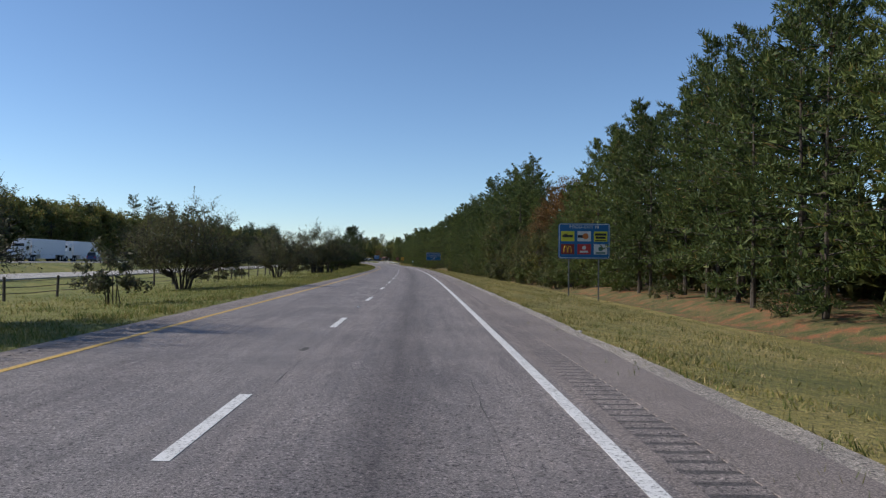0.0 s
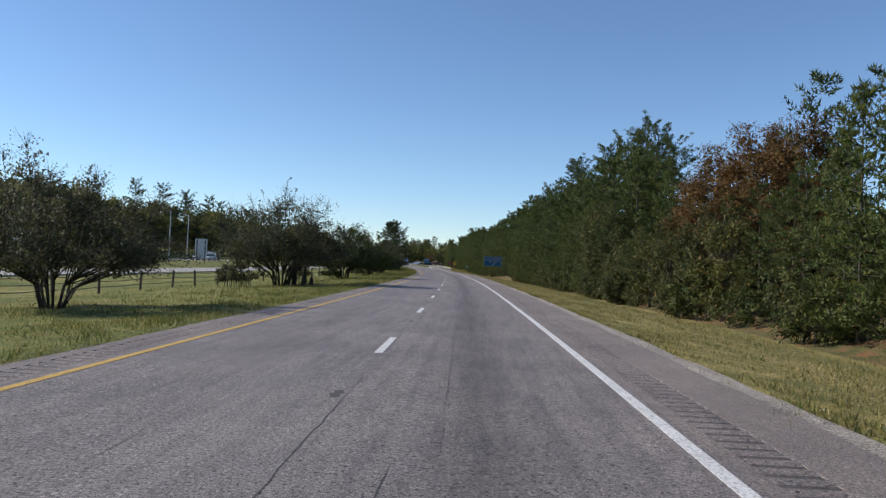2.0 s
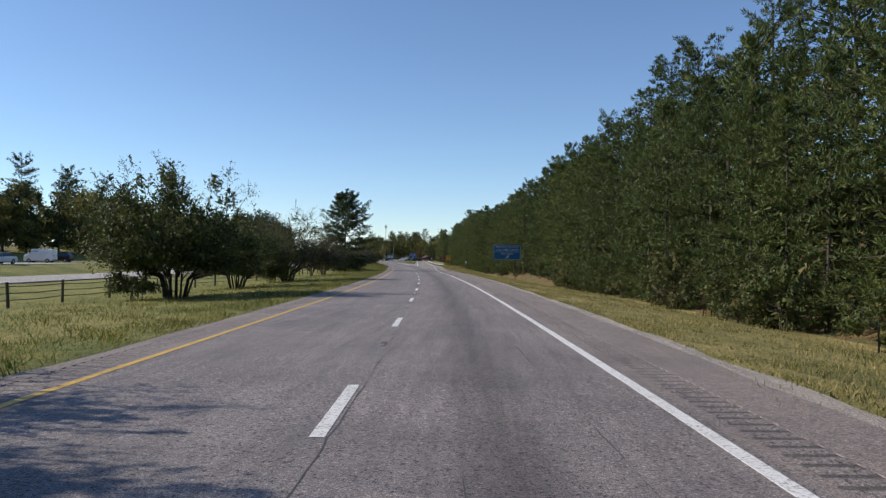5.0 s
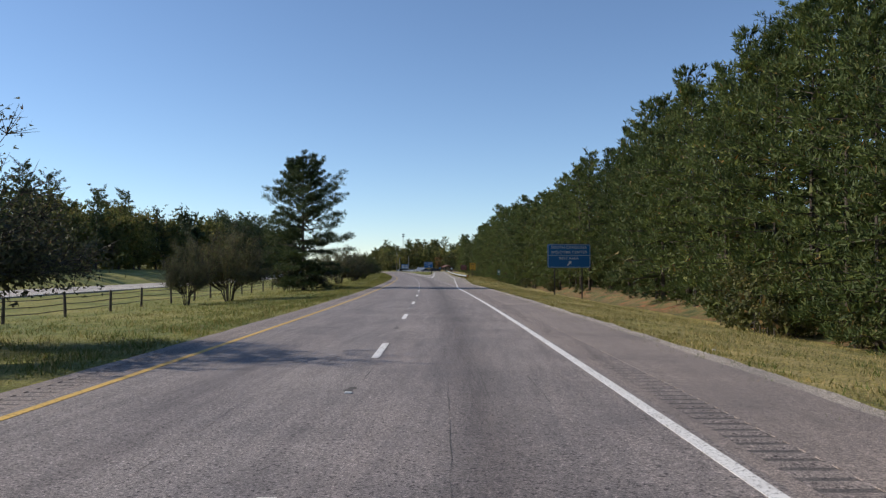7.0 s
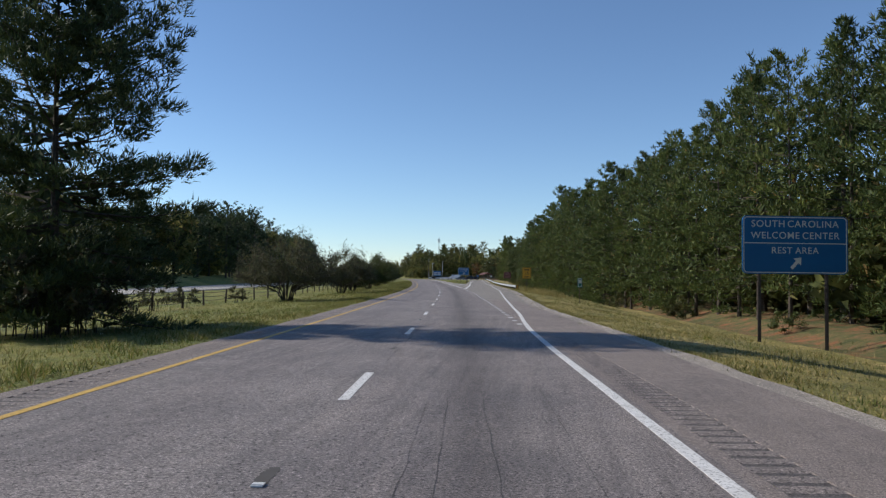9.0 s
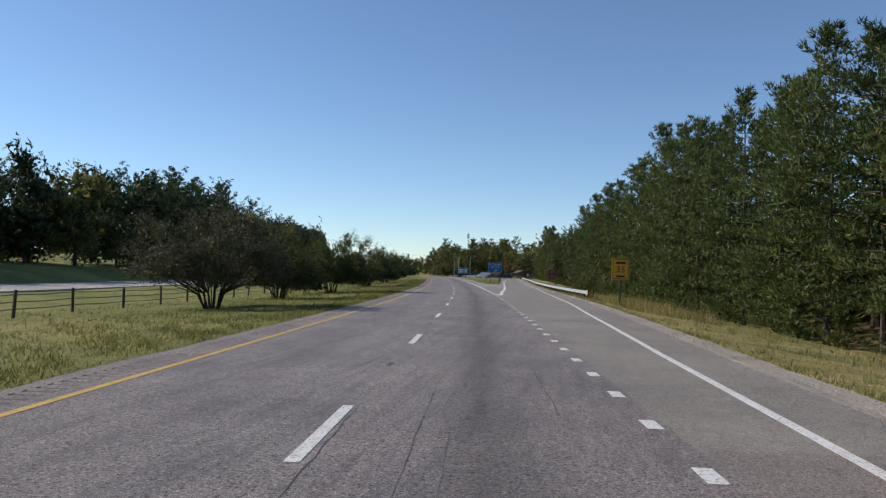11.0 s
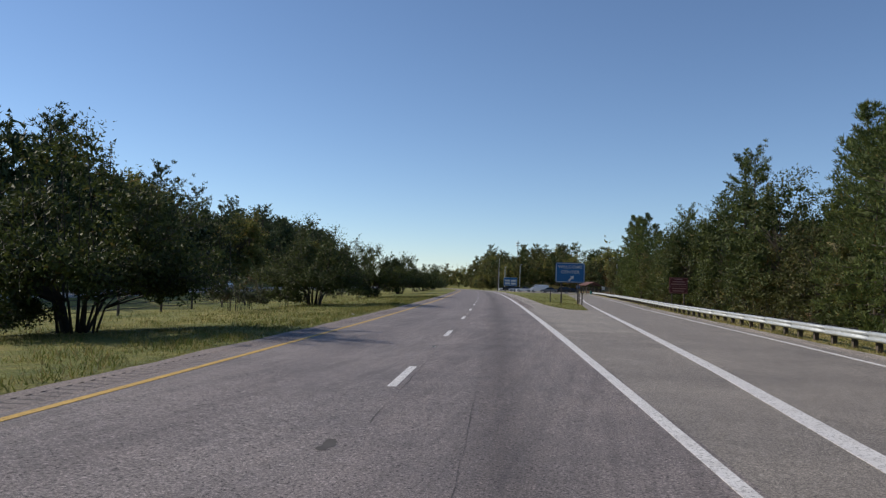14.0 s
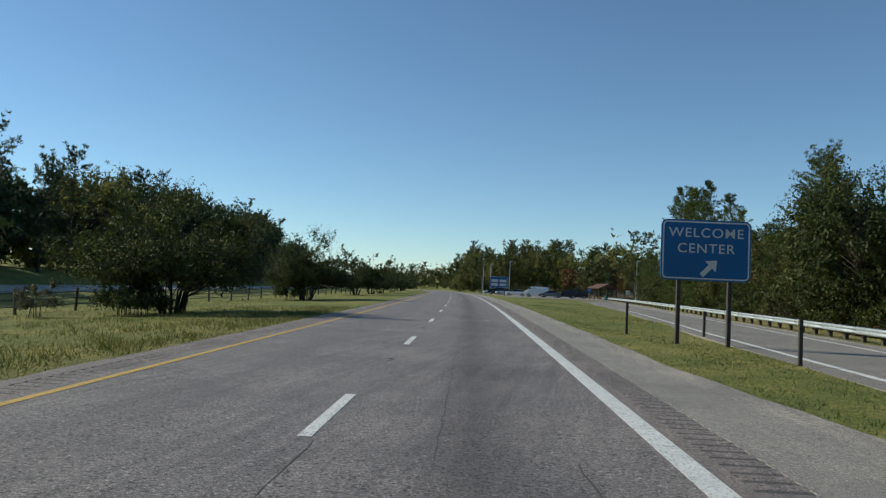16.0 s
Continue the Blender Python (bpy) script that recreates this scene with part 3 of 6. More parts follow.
def twig_tris(a, b, r1, r2):
    """Three-sided tapered limbs from points a to b: verts, faces."""
    d = unit(b - a)
    ref = np.where(np.abs(d[:, 2:3]) > 0.9, np.array([[1.0, 0, 0]]), np.array([[0, 0, 1.0]]))
    u = unit(np.cross(d, ref))
    w = np.cross(d, u)
    ring = []
    for c, r in ((a, r1), (b, r2)):
        r = np.broadcast_to(np.asarray(r, float), (len(a),))[:, None]
        for k in range(3):
            t = k * 2.0944
            ring.append(c + r * (math.cos(t) * u + math.sin(t) * w))
    v = np.stack(ring, 1).reshape(-1, 3)
    f = []
    base = np.arange(len(a))[:, None] * 6
    for k in range(3):
        j = (k + 1) % 3
        f.append(base + np.array([[k, j, 3 + j, 3 + k]]))
    return v, np.concatenate(f)


def trunk_mesh(h, r, lean, rng, sides=7, steps=6):
    zs_ = np.linspace(-0.4, h, steps + 1)
    v, f = [], []
    off = np.cumsum(rng.normal(0, lean, (steps + 1, 2)), 0) * np.linspace(0, 1, steps + 1)[:, None]
    for i, z in enumerate(zs_):
        rr = r * (1 - 0.88 * max(z, 0) / h) * (1.35 if i == 0 else 1)
        for k in range(sides):
            a = 2 * math.pi * k / sides
            v.append((off[i, 0] + rr * math.cos(a), off[i, 1] + rr * math.sin(a), z))
    for i in range(steps):
        for k in range(sides):
            j = (k + 1) % sides
            f.append((i * sides + k, i * sides + j, (i + 1) * sides + j, (i + 1) * sides + k))
    return np.array(v), np.array(f), lambda z: np.stack([np.interp(z, zs_, off[:, 0]), np.interp(z, zs_, off[:, 1]), z], -1)


def needle_poms(at, d, radius, blades, length, width, rng):
    """Rounded bunches of needles, pointing out of each bunch and along its twig: verts (n * blades * 3, 3)."""
    m = len(at) * blades
    radius = np.repeat(np.broadcast_to(radius, (len(at),)), blades)[:, None]
    off = unit(rng.normal(size=(m, 3))) * rng.uniform(0.0, 1.0, (m, 1)) ** 0.6
    way = np.repeat(unit(d), blades, 0)
    dirn = unit(off) * 0.6 + way * 0.75 + rng.normal(0, 0.3, (m, 3))
    return leaf_triangles(np.repeat(at, blades, 0) + off * radius * np.array([1, 1, 0.65]), dirn, length, width, rng, off * 0.8 + way * 0.5 + np.array([0, 0, 0.35]))


def pine_parts(seed, h=15.0, low=1.0, reach=2.7, whorls=22, per=5, tufts=9, blades=6, blade=0.5, width=0.1, shape="edge", face=None):
    """A pine's trunk with limbs, and its needles in tufts along the limbs' side twigs."""
    rng = np.random.default_rng(seed)
    tv, tf, axis = trunk_mesh(h, 0.012 * h + 0.03 if face is None else 0.0075 * h + 0.02, 0.05, rng)
    z = np.linspace(low, h * 0.965, whorls)
    z = np.repeat(z, per) + rng.normal(0, 0.16 if shape == "edge" else 0.34, whorls * per)
    z = np.clip(z, low * 0.8, h * 0.985)
    n = len(z)
    u = (z - low) / (h - low)
    if shape == "edge":
        prof = np.interp(u, [0, 0.12, 0.35, 0.7, 0.9, 1], [0.75, 1.0, 1.0, 0.72, 0.36, 0.13])
    elif shape == "tall":
        prof = np.interp(u, [0, 0.2, 0.5, 0.8, 0.95, 1], [0.45, 0.9, 1.0, 0.85, 0.55, 0.25])
    else:
        prof = np.interp(u, [0, 0.1, 0.3, 0.5, 0.7, 0.85, 1], [0.7, 0.84, 0.86, 0.76, 0.66, 0.46, 0.15])
    az = rng.uniform(0, 2 * math.pi, n) if face is None else face + rng.vonmises(0, 0.5, n)
    lob = 1 + 0.22 * np.sin(az * 2 + seed) + 0.16 * np.sin(az * 3 + z * 0.9 + seed * 2)
    if shape != "tall":
        lob = 1 + 0.5 * (lob - 1)
    L = reach * prof * lob * rng.uniform(0.66, 1.14, n)
    rise = np.interp(u, [0, 0.5, 0.85, 1], [-0.16, 0.16, 0.55, 1.3]) + rng.normal(0, 0.12, n)
    out = np.stack([np.cos(az), np.sin(az), rise], -1)
    root = axis(z)
    up = np.array([0, 0, 1.0])
    bow = 0.2 * L

    def along(tt):
        return root[:, None] + out[:, None] * (L[:, None] * tt)[..., None] + up * ((tt ** 2 - 0.75 * tt) * bow[:, None])[..., None]

    half, one = np.full((n, 1), 0.55), np.ones((n, 1))
    mid, tip = along(half)[:, 0], along(one)[:, 0]
    lv1, lf1 = twig_tris(root, mid, 0.010 + 0.010 * L, 0.007 + 0.005 * L)
    lv2, lf2 = twig_tris(mid, tip, 0.007 + 0.005 * L, 0.004)
    wood_v = np.concatenate([tv, lv1, lv2])
    wood_f = np.concatenate([tf, lf1 + len(tv), lf2 + len(tv) + len(lv1)])
    # bunches at the ends of side twigs, the last one at the limb's own tip
    t = np.clip(np.linspace(0.34, 1.0, tufts)[None] ** 0.75 + rng.normal(0, 0.04, (n, tufts)), 0.2, 1.04)
    way = np.where((np.arange(tufts)[None] + rng.integers(0, 2, (n, 1))) % 2 == 0, 1.0, -1.0)
    swing = way * rng.uniform(0.15, 0.6, (n, tufts)) * (0.12 + L[:, None] * (1.08 - t) * 0.8)
    side = np.stack([-np.sin(az), np.cos(az), np.zeros(n)], -1)
    base = along(t) + side[:, None] * swing[..., None]
    base = base + rng.normal(0, 0.05, base.shape)
    base[..., 2] += 0.12 * np.abs(swing) + 0.06
    d = out[:, None] * 0.5 + side[:, None] * (way * 0.5 * (1.1 - t))[..., None] + up * 0.6
    puff = np.repeat((0.15 + 0.07 * L) * (0.7 + 0.55 * blade), tufts) * rng.uniform(0.75, 1.25, n * tufts)
    lv = needle_poms(base.reshape(-1, 3), d.reshape(-1, 3), puff, blades, blade, width, rng)
    # older, coarser sprays shade the heart of the crown
    k = 5
    ti = rng.uniform(0.05, 0.5, (n, k))
    inner = (along(ti) + rng.normal(0, 0.12, (n, k, 3))).reshape(-1, 3)
    di = np.repeat(out, k, 0) + rng.normal(0, 0.7, (n * k, 3))
    fill = np.repeat(np.clip(L * 0.26, 0.2, 0.6), k)
    lv = np.concatenate([lv, leaf_triangles(inner, di, fill, fill * 0.4, rng, np.repeat(out, k, 0))])
    # upright shoots at the very top
    k = 6
    top = axis(h - np.linspace(0, 0.07 * h, k)) + rng.normal(0, 0.08, (k, 3)) * np.array([1, 1, 0])
    lt = needle_poms(top, np.tile(up, (k, 1)), np.linspace(0.06, 0.2, k), blades, blade * 0.8, width * 0.8, rng)
    lv = np.concatenate([lv, lt])
    return (wood_v, wood_f), (lv, tri_faces(lv))


def broad_parts(seed, h=9.0, low=1.5, wide=3.5, clumps=45, leaves=90, leaf=0.22, stems=1, airy=0.0, dome=False, skirt=0.12, wands=0):
    """A broad-leaved tree or many-stemmed shrub: stems and limbs, and leaves in uneven clumps."""
    rng = np.random.default_rng(seed)
    a_pts, b_pts, r_a, r_b = [], [], [], []
    # clump centres on the crown
    u = unit(rng.normal(size=(clumps, 3)))
    if dome:
        u[:, 2] = np.abs(u[:, 2]) * 0.9 - skirt
        u = unit(u)
    rad = rng.uniform(0.55, 1.0, clumps) ** 0.5
    lump = 1 + 0.16 * np.sin(np.arctan2(u[:, 1], u[:, 0]) * 3 + seed) + np.clip(rng.normal(0, 0.06, clumps), -0.15, 0.05)
    cz = low + (h - low) * (0.30 if dome else 0.45)
    hz = (h - cz) * 0.92
    centre = np.stack([u[:, 0] * wide * rad * lump, u[:, 1] * wide * rad * lump, cz + u[:, 2] * np.where(u[:, 2] > 0, hz, cz - low) * rad * lump], -1)
    crot = wide * (0.165 if dome else 0.24)
    if stems == 1:
        top = np.array([0, 0, cz + (h - cz) * 0.4])
        a_pts.append([0, 0, -0.3]); b_pts.append([0, 0, cz * 0.7]); r_a.append(0.02 * h + 0.03); r_b.append(0.014 * h)
        a_pts.append([0, 0, cz * 0.7]); b_pts.append(top); r_a.append(0.014 * h); r_b.append(0.02)
        for c in centre:
            q = np.array([0, 0, min(cz * 0.55 + 0.35 * max(c[2] - cz * 0.6, 0), top[2])])
            a_pts.append(q); b_pts.append(c); r_a.append(0.016 + 0.002 * h); r_b.append(0.006)
    else:
        order = np.argsort(np.arctan2(centre[:, 1], centre[:, 0]))
        groups = np.array_split(order, stems)
        for g in groups:
            m = centre[g].mean(0)
            foot = np.array([m[0], m[1], 0]) / max(np.hypot(m[0], m[1]), 0.3) * rng.uniform(0.1, 0.5)
            foot[2] = -0.3
            knee = np.array([m[0] * 0.22, m[1] * 0.22, max(low, 0.8) * 0.9 + rng.uniform(0, 0.4)])
            elbow = np.array([m[0] * 0.62, m[1] * 0.62, low + (m[2] - low) * 0.45])
            r0 = (rng.uniform(0.045, 0.085) if stems > 10 else rng.uniform(0.05, 0.1)) * min(1.0, h / 5.5) ** 1.6
            a_pts += [foot, knee]; b_pts += [knee, elbow]; r_a += [r0, r0 * 0.75]; r_b += [r0 * 0.75, r0 * 0.45]
            for i in g:
                a_pts.append(knee if rng.random() < 0.4 else elbow); b_pts.append(centre[i]); r_a.append(r0 * 0.42); r_b.append(0.008)
    # twigs fanning from each clump
    tw = 3 if airy == 0 else 9
    ca = np.repeat(centre, tw, 0)
    cb = ca + unit(rng.normal(size=ca.shape) + np.repeat(u, tw, 0) * 1.2 + np.array([0, 0, 0.4])) * (crot * rng.uniform(0.6, 1.25 if dome else 1.6, (len(ca), 1)))
    a_all = np.concatenate([np.array(a_pts, float), ca])
    b_all = np.concatenate([np.array(b_pts, float), cb])
    r1 = np.concatenate([r_a, np.full(len(ca), 0.011)])
    r2 = np.concatenate([r_b, np.full(len(ca), 0.003)])
    wv, wf = twig_tris(a_all, b_all, r1, r2)
    n = clumps * leaves
    at = np.repeat(centre, leaves, 0)
    size = np.repeat(rng.uniform(0.7, 1.25, clumps), leaves)[:, None]
    off = rng.normal(size=(n, 3))
    off = unit(off) * (rng.uniform(0, 1, (n, 1)) ** 0.45) * crot * 1.25 * size
    off[:, 2] *= 0.8
    pts = at + off
    # some leaves along the twigs
    m = int(n * 0.3)
    pick = rng.integers(0, len(ca), m)
    pts[:m] = ca[pick] + (cb - ca)[pick] * rng.uniform(0.15, 0.9, (m, 1)) + rng.normal(0, 0.05, (m, 3))
    pts[:, 2] = np.maximum(pts[:, 2], 0.05)
    size_ = np.full(n, leaf)
    size_[:m] *= 0.8
    if dome:
        # larger shade leaves fill the heart of the crown
        core = rng.random(n) < (0.58 if airy == 0 else 0.44)
        pts[core] = pts[core] * np.array([0.72, 0.72, 0.88]) + np.array([0, 0, 0.2])
        size_[core] = leaf * 1.65
    else:
        core = rng.random(n) < 0.25
        heart = np.array([0, 0, cz])
        pts[core] = heart + (pts[core] - heart) * 0.8
        size_[core] = leaf * 1.9
    dirs = rng.normal(size=(n, 3)) + np.array([0, 0, -0.15])
    if wands:
        # long arching shoots standing out of the crown, leaves along both sides
        tops = np.nonzero(u[:, 2] > 0.12)[0]
        pick = rng.choice(tops, wands)
        w0 = centre[pick] + rng.normal(0, 0.2, (wands, 3))
        lean = np.stack([u[pick, 0], u[pick, 1], np.zeros(wands)], -1) * rng.uniform(0.15, 0.6, (wands, 1)) + rng.normal(0, 0.14, (wands, 3))
        long_ = rng.uniform(0.4, 1.1, (wands, 1)) * wide * 0.17
        w1 = w0 + (lean * 0.6 + np.array([0, 0, 0.75])) * long_
        w2 = w1 + (lean * 1.6 + np.array([0, 0, 0.35])) * long_ * 0.7
        for p_, q_, ra, rb in ((w0, w1, 0.011, 0.007), (w1, w2, 0.007, 0.003)):
            v_, f_ = twig_tris(p_, q_, ra, rb)
            wf = np.concatenate([wf, f_ + len(wv)])
            wv = np.concatenate([wv, v_])
        m = 26
        tt = rng.uniform(0.2, 2.0, (wands, m))[..., None]
        on = np.where(tt < 1, w0[:, None] + (w1 - w0)[:, None] * tt, w1[:, None] + (w2 - w1)[:, None] * (tt - 1)).reshape(-1, 3)
        pts = np.concatenate([pts, on + rng.normal(0, 0.025, on.shape)])
        size_ = np.concatenate([size_, np.full(len(on), leaf * 1.15)])
        dirs = np.concatenate([dirs, rng.normal(size=on.shape) + np.array([0, 0, 0.2])])
    # leaves lie to the light: outwards from their clump and from the crown's heart, and upwards
    near = np.concatenate([pts[:n] - at, np.zeros((len(pts) - n, 3))])
    face_ = unit(near) * 0.7 + unit(pts - np.array([0, 0, cz * 0.8])) * 0.5 + np.array([0, 0, 0.35])
    lv = leaf_triangles(pts, dirs, size_, size_ * 0.55, rng, face_ + 0.3 * rng.normal(size=face_.shape))
    return (wv, wf), (lv, tri_faces(lv))


def plant(name, parts, bark, leafmat, label, category, group, wood="trunk"):
    """A plant as a thing with a wooden part and a crown, standing at the origin."""
    ob = thing(name, None, label, category, group)
    link_mesh(wood, parts[0][0], parts[0][1], bark, ob)
    link_mesh("crown", parts[1][0], parts[1][1], leafmat, ob)
    return ob


def joined(name, kinds, spots, mat, label, category, seed):
    """Many plants too far off to count, in one mesh of leaves: spots are (pose rows: x, y, z, turn, scale)."""
    rng = np.random.default_rng(seed)
    vs = []
    for x, y, z, a, sc in spots:
        v = kinds[rng.integers(0, len(kinds))]
        c, s_ = math.cos(a), math.sin(a)
        r = np.array([[c, -s_, 0], [s_, c, 0], [0, 0, 1.0]])
        vs.append((v * sc) @ r.T + np.array([x, y, z]))
    v = np.concatenate(vs)
    ob = link_mesh(name, v, tri_faces(v), mat)
    return tagged(ob, label, category, "", "stuff")


def away(ob):
    """Drop a pattern thing that was only copied from."""
    for o in (*ob.children_recursive, ob):
        bpy.data.objects.remove(o)


PINE_LABEL = "tall loblolly pine, dense dark green needles, edge of the wood"
WOOD = "pines along the edge of the wood"
edge_kinds = [plant("pine_tree", pine_parts(10 + i, h, 0.6, rch, 21, 4, 6, 14, 0.31, 0.08, "edge", 3.75), M_BARK, M_PINE, PINE_LABEL, "pine tree", WOOD) for i, (h, rch) in enumerate(((15.0, 3.5), (15.5, 3.3), (14.5, 3.6), (16.0, 3.3), (15.0, 3.7)))]
bare_kinds = [plant("pine_tree", pine_parts(20 + i, h, 2.3, rch, 19, 4, 6, 14, 0.31, 0.08, "edge", 3.75), M_BARK, M_PINE, "tall loblolly pine, bare trunk foot over red clay", "pine tree", WOOD) for i, (h, rch) in enumerate(((15.0, 3.5), (15.5, 3.6), (14.7, 3.4)))]
rear_kinds = [plant("pine_tree", pine_parts(30 + i, h, 6.0, 3.0, 12, 5, 4, 9, 0.38, 0.13, "edge"), M_BARK, M_PINE, "tall slender loblolly pine behind the wood's front row", "pine tree", "pines deeper in the wood") for i, h in enumerate((16.0, 17.0, 15.5))]
big_kinds = [plant("pine_tree", pine_parts(40 + i, h, 9.0, 3.9, 15, 6, 9, 18, 0.33, 0.085, "tall"), M_BARK, M_PINE, "big old pine with a broad rounded crown over the wood", "pine tree", "big pines over the wood") for i, h in enumerate((25.0, 24.0))]
rust_kinds = [plant("autumn_tree", broad_parts(50 + i, 15.0, 3.0, 3.6, 80, 170, 0.19), M_BARK, M_RUST, "hardwood tree with rusty orange autumn leaves", "tree", "autumn trees in the wood") for i in range(2)]
hard_kinds = [plant("hardwood_tree", broad_parts(55 + i, 11.0, 0.5, 3.3, 60, 84, 0.235), M_BARK, M_HARD, "dark green hardwood tree at the edge of the wood", "tree", "hardwoods at the edge of the wood") for i in range(3)]
broad_kinds = [plant("hardwood_tree", broad_parts(65 + i, 14.0, 0.4, 4.4, 84, 130, 0.26), M_BARK, M_LEAF, "broad full-leaved dark green tree standing before the wood", "tree", "hardwoods at the edge of the wood") for i in range(2)]
under_kinds = [plant("undergrowth_shrub", broad_parts(60 + i, 3.4, 0.1, 2.0, 24, 56, 0.20, 5), M_TWIG, mat_, "tangled green and brown shrub under the wood's edge", "shrub", "undergrowth along the wood", "branchwork") for i, mat_ in enumerate((M_HARD, M_LEAF, M_HARD))]

rng = random.Random(11)


def wood_height(s, deep=0):
    """Height of the wood's front row, the row behind it, or the deep wood."""
    if deep == 0:
        return float(np.interp(s, [0, 60, 82, 88, 94, 100, 132, 142, 148, 228, 240, 262, 275, 300, 350, 376, 416, 428, 560, 600], [17.2, 17.4, 16.4, 13.8, 11.6, 8.6, 8.2, 8.6, 13.6, 16.2, 17.8, 18.4, 18, 18, 17.6, 16.2, 12.9, 8.8, 9.5, 10]))
    if deep == 1:
        return float(np.interp(s, [0, 88, 97, 103, 143, 150, 160, 234, 242, 262, 290, 350, 385, 400, 412, 520, 560, 600], [19.2, 18.6, 14.5, 10.5, 9.8, 18, 20, 20.5, 20.5, 20.8, 20, 19.6, 18, 14.6, 11.5, 10.5, 12, 13]))
    return float(np.interp(s, [0, 90, 112, 119, 124, 150, 158, 235, 262, 300, 370, 400, 415, 560, 600], [21, 20, 18.5, 16, 13, 11, 21, 22, 21, 18.4, 18.4, 15, 12, 12, 13]))


def wood_front(s):
    return float(np.interp(s, [0, 60, 130, 230, 260, 310, 360, 400, 415, 432, 480, 520, 560, 620], [23.0, 22.6, 19.5, 20.5, 22.5, 23.0, 20.5, 20.5, 22.5, 27.0, 30.0, 33.0, 37.0, 46.0]))


def set_tree(kinds, s, l, h, base):
    k = rng.choice(kinds)
    sc = h / base * rng.uniform(0.93, 1.05)
    ob = copy_thing(k, place(s, l, rng.uniform(-35, 35) if kinds in (edge_kinds, bare_kinds) else rng.uniform(0, 360)))
    ob.scale = (sc * rng.uniform(0.92, 1.1), sc * rng.uniform(0.92, 1.1), sc)
    return ob


s = 0.0
while s < 585:
    mixed = 92 < s < 150 or 420 < s < 570
    l = wood_front(s) + rng.uniform(-0.7, 0.9) + (2.6 if 262 < s < 287 else 0)
    if mixed and rng.random() < (0.62 if s < 300 else 0.42):
        if rng.random() < 0.3 and s < 300:
            set_tree(rust_kinds, s, l + 1.5, wood_height(s) * 1.05, 15.0)
        else:
            set_tree(hard_kinds, s, l, wood_height(s) * rng.uniform(0.75, 1.05), 11.0)
    else:
        set_tree(bare_kinds if (s < 72 or 244 < s < 335) and rng.random() < 0.6 else edge_kinds, s, l, wood_height(s) * rng.uniform(0.85, 1.03), 15.2)
    s += rng.uniform(3.2, 4.7)
s = 4.0
while s < 580:
    l = wood_front(s) + 4.6 + rng.uniform(-1.2, 1.2)
    set_tree(rear_kinds, s, l, wood_height(s, 1) * rng.uniform(0.88, 1.02), 16.2)
    s += rng.uniform(4.2, 6.2)
for s_, l_, h_ in ((149, 28, 18.6), (153, 27, 18.9), (161, 27.5, 19.6), (169, 30, 24.0), (177, 29, 23.5), (187, 29, 23.5), (198, 30, 25.4), (209, 28, 22), (223, 30, 25), (236, 26.5, 21)):
    set_tree(big_kinds, s_, l_, h_, 24.5)
for s_, l_, h_ in ((512, 32.5, 12.4), (518, 33.0, 14.2), (524, 32, 13.5), (528, 34, 15.5), (531, 32.5, 17.0), (535, 34.5, 17.4), (539, 33.5, 16.0), (543, 36, 14.5), (547, 35, 12.5), (445, 28.0, 15.4), (453, 28.5, 16.2), (459, 29.5, 16.8), (466, 30.0, 16.0), (486, 30, 13.2), (490.5, 31.5, 14.2), (481, 29.5, 13.5)):
    kinds, b_ = (edge_kinds, 15.2) if s_ > 500 else (big_kinds, 24.5) if s_ in (453, 459, 490.5) else (broad_kinds, 14.0)
    set_tree(kinds, s_, l_, h_, b_)
for s_, l_, h_ in ((145.5, 27, 16.2), (150.5, 26, 17.4), (155.5, 27, 18.0), (160, 26.5, 18.6)):
    set_tree(edge_kinds, s_, l_, h_, 15.2)
for s_, l_, h_ in ((527, 49, 19.3), (533, 51, 17.5), (519, 47, 16.0)):
    set_tree(big_kinds, s_, l_, h_, 24.5)
for s_, l_, h_ in ((420, 24.8, 13.2), (424.5, 26, 14.4), (429, 28, 15.2), (434, 29.5, 14.2)):
    set_tree(edge_kinds, s_, l_, h_, 15.2)
for s_, l_, h_ in ((112.5, 27.5, 16.0), (117, 27, 16.6), (122.5, 28, 17.2), (128, 27, 16.4), (133, 27.5, 15.0), (122.5, 22.5, 12.0)):
    set_tree(rust_kinds, s_, l_, h_, 15.0)
for i in range(96):
    s_ = rng.uniform(84, 240) if i < 46 else rng.uniform(395, 560) if i < 80 else rng.choice((rng.uniform(20, 80), rng.uniform(244, 335)))
    set_tree(under_kinds, s_, wood_front(s_) - rng.uniform(0.6, 2.2), rng.uniform(1.8, 4.2) if i < 80 else rng.uniform(1.0, 2.0), 3.4)

# deeper wood, in one piece
deep_v = [pine_parts(70 + i, 16.5, 8.0, 3.0, 9, 5, 4, 6, 0.45, 0.14, "edge")[1][0] for i in range(3)]
spots = []
for row in range(1):
    s = 0.0
    while s < 600:
        l = wood_front(s) + 10.5 + row * 6.5 + rng.uniform(-2, 2)
        x, y, z = world_at(s, l, ground_dz(s, l))
        spots.append((x, y, z, rng.uniform(0, 6.28), wood_height(s, 2) / 16.5 * rng.uniform(0.85, 1.0)))
        s += rng.uniform(4, 6.5)
brush_v = [broad_parts(76 + i, 4.6, 0.1, 2.8, 18, 18, 0.62)[1][0] for i in range(3)]
brush = []
for i in range(300):
    s_ = rng.uniform(0, 600) if i < 200 else rng.uniform(130, 420)
    l_ = wood_front(s_) + rng.uniform(3.5, 17)
    x, y, z = world_at(s_, l_, ground_dz(s_, l_))
    brush.append((x, y, z, rng.uniform(0, 6.28), rng.uniform(0.8, 1.7)))
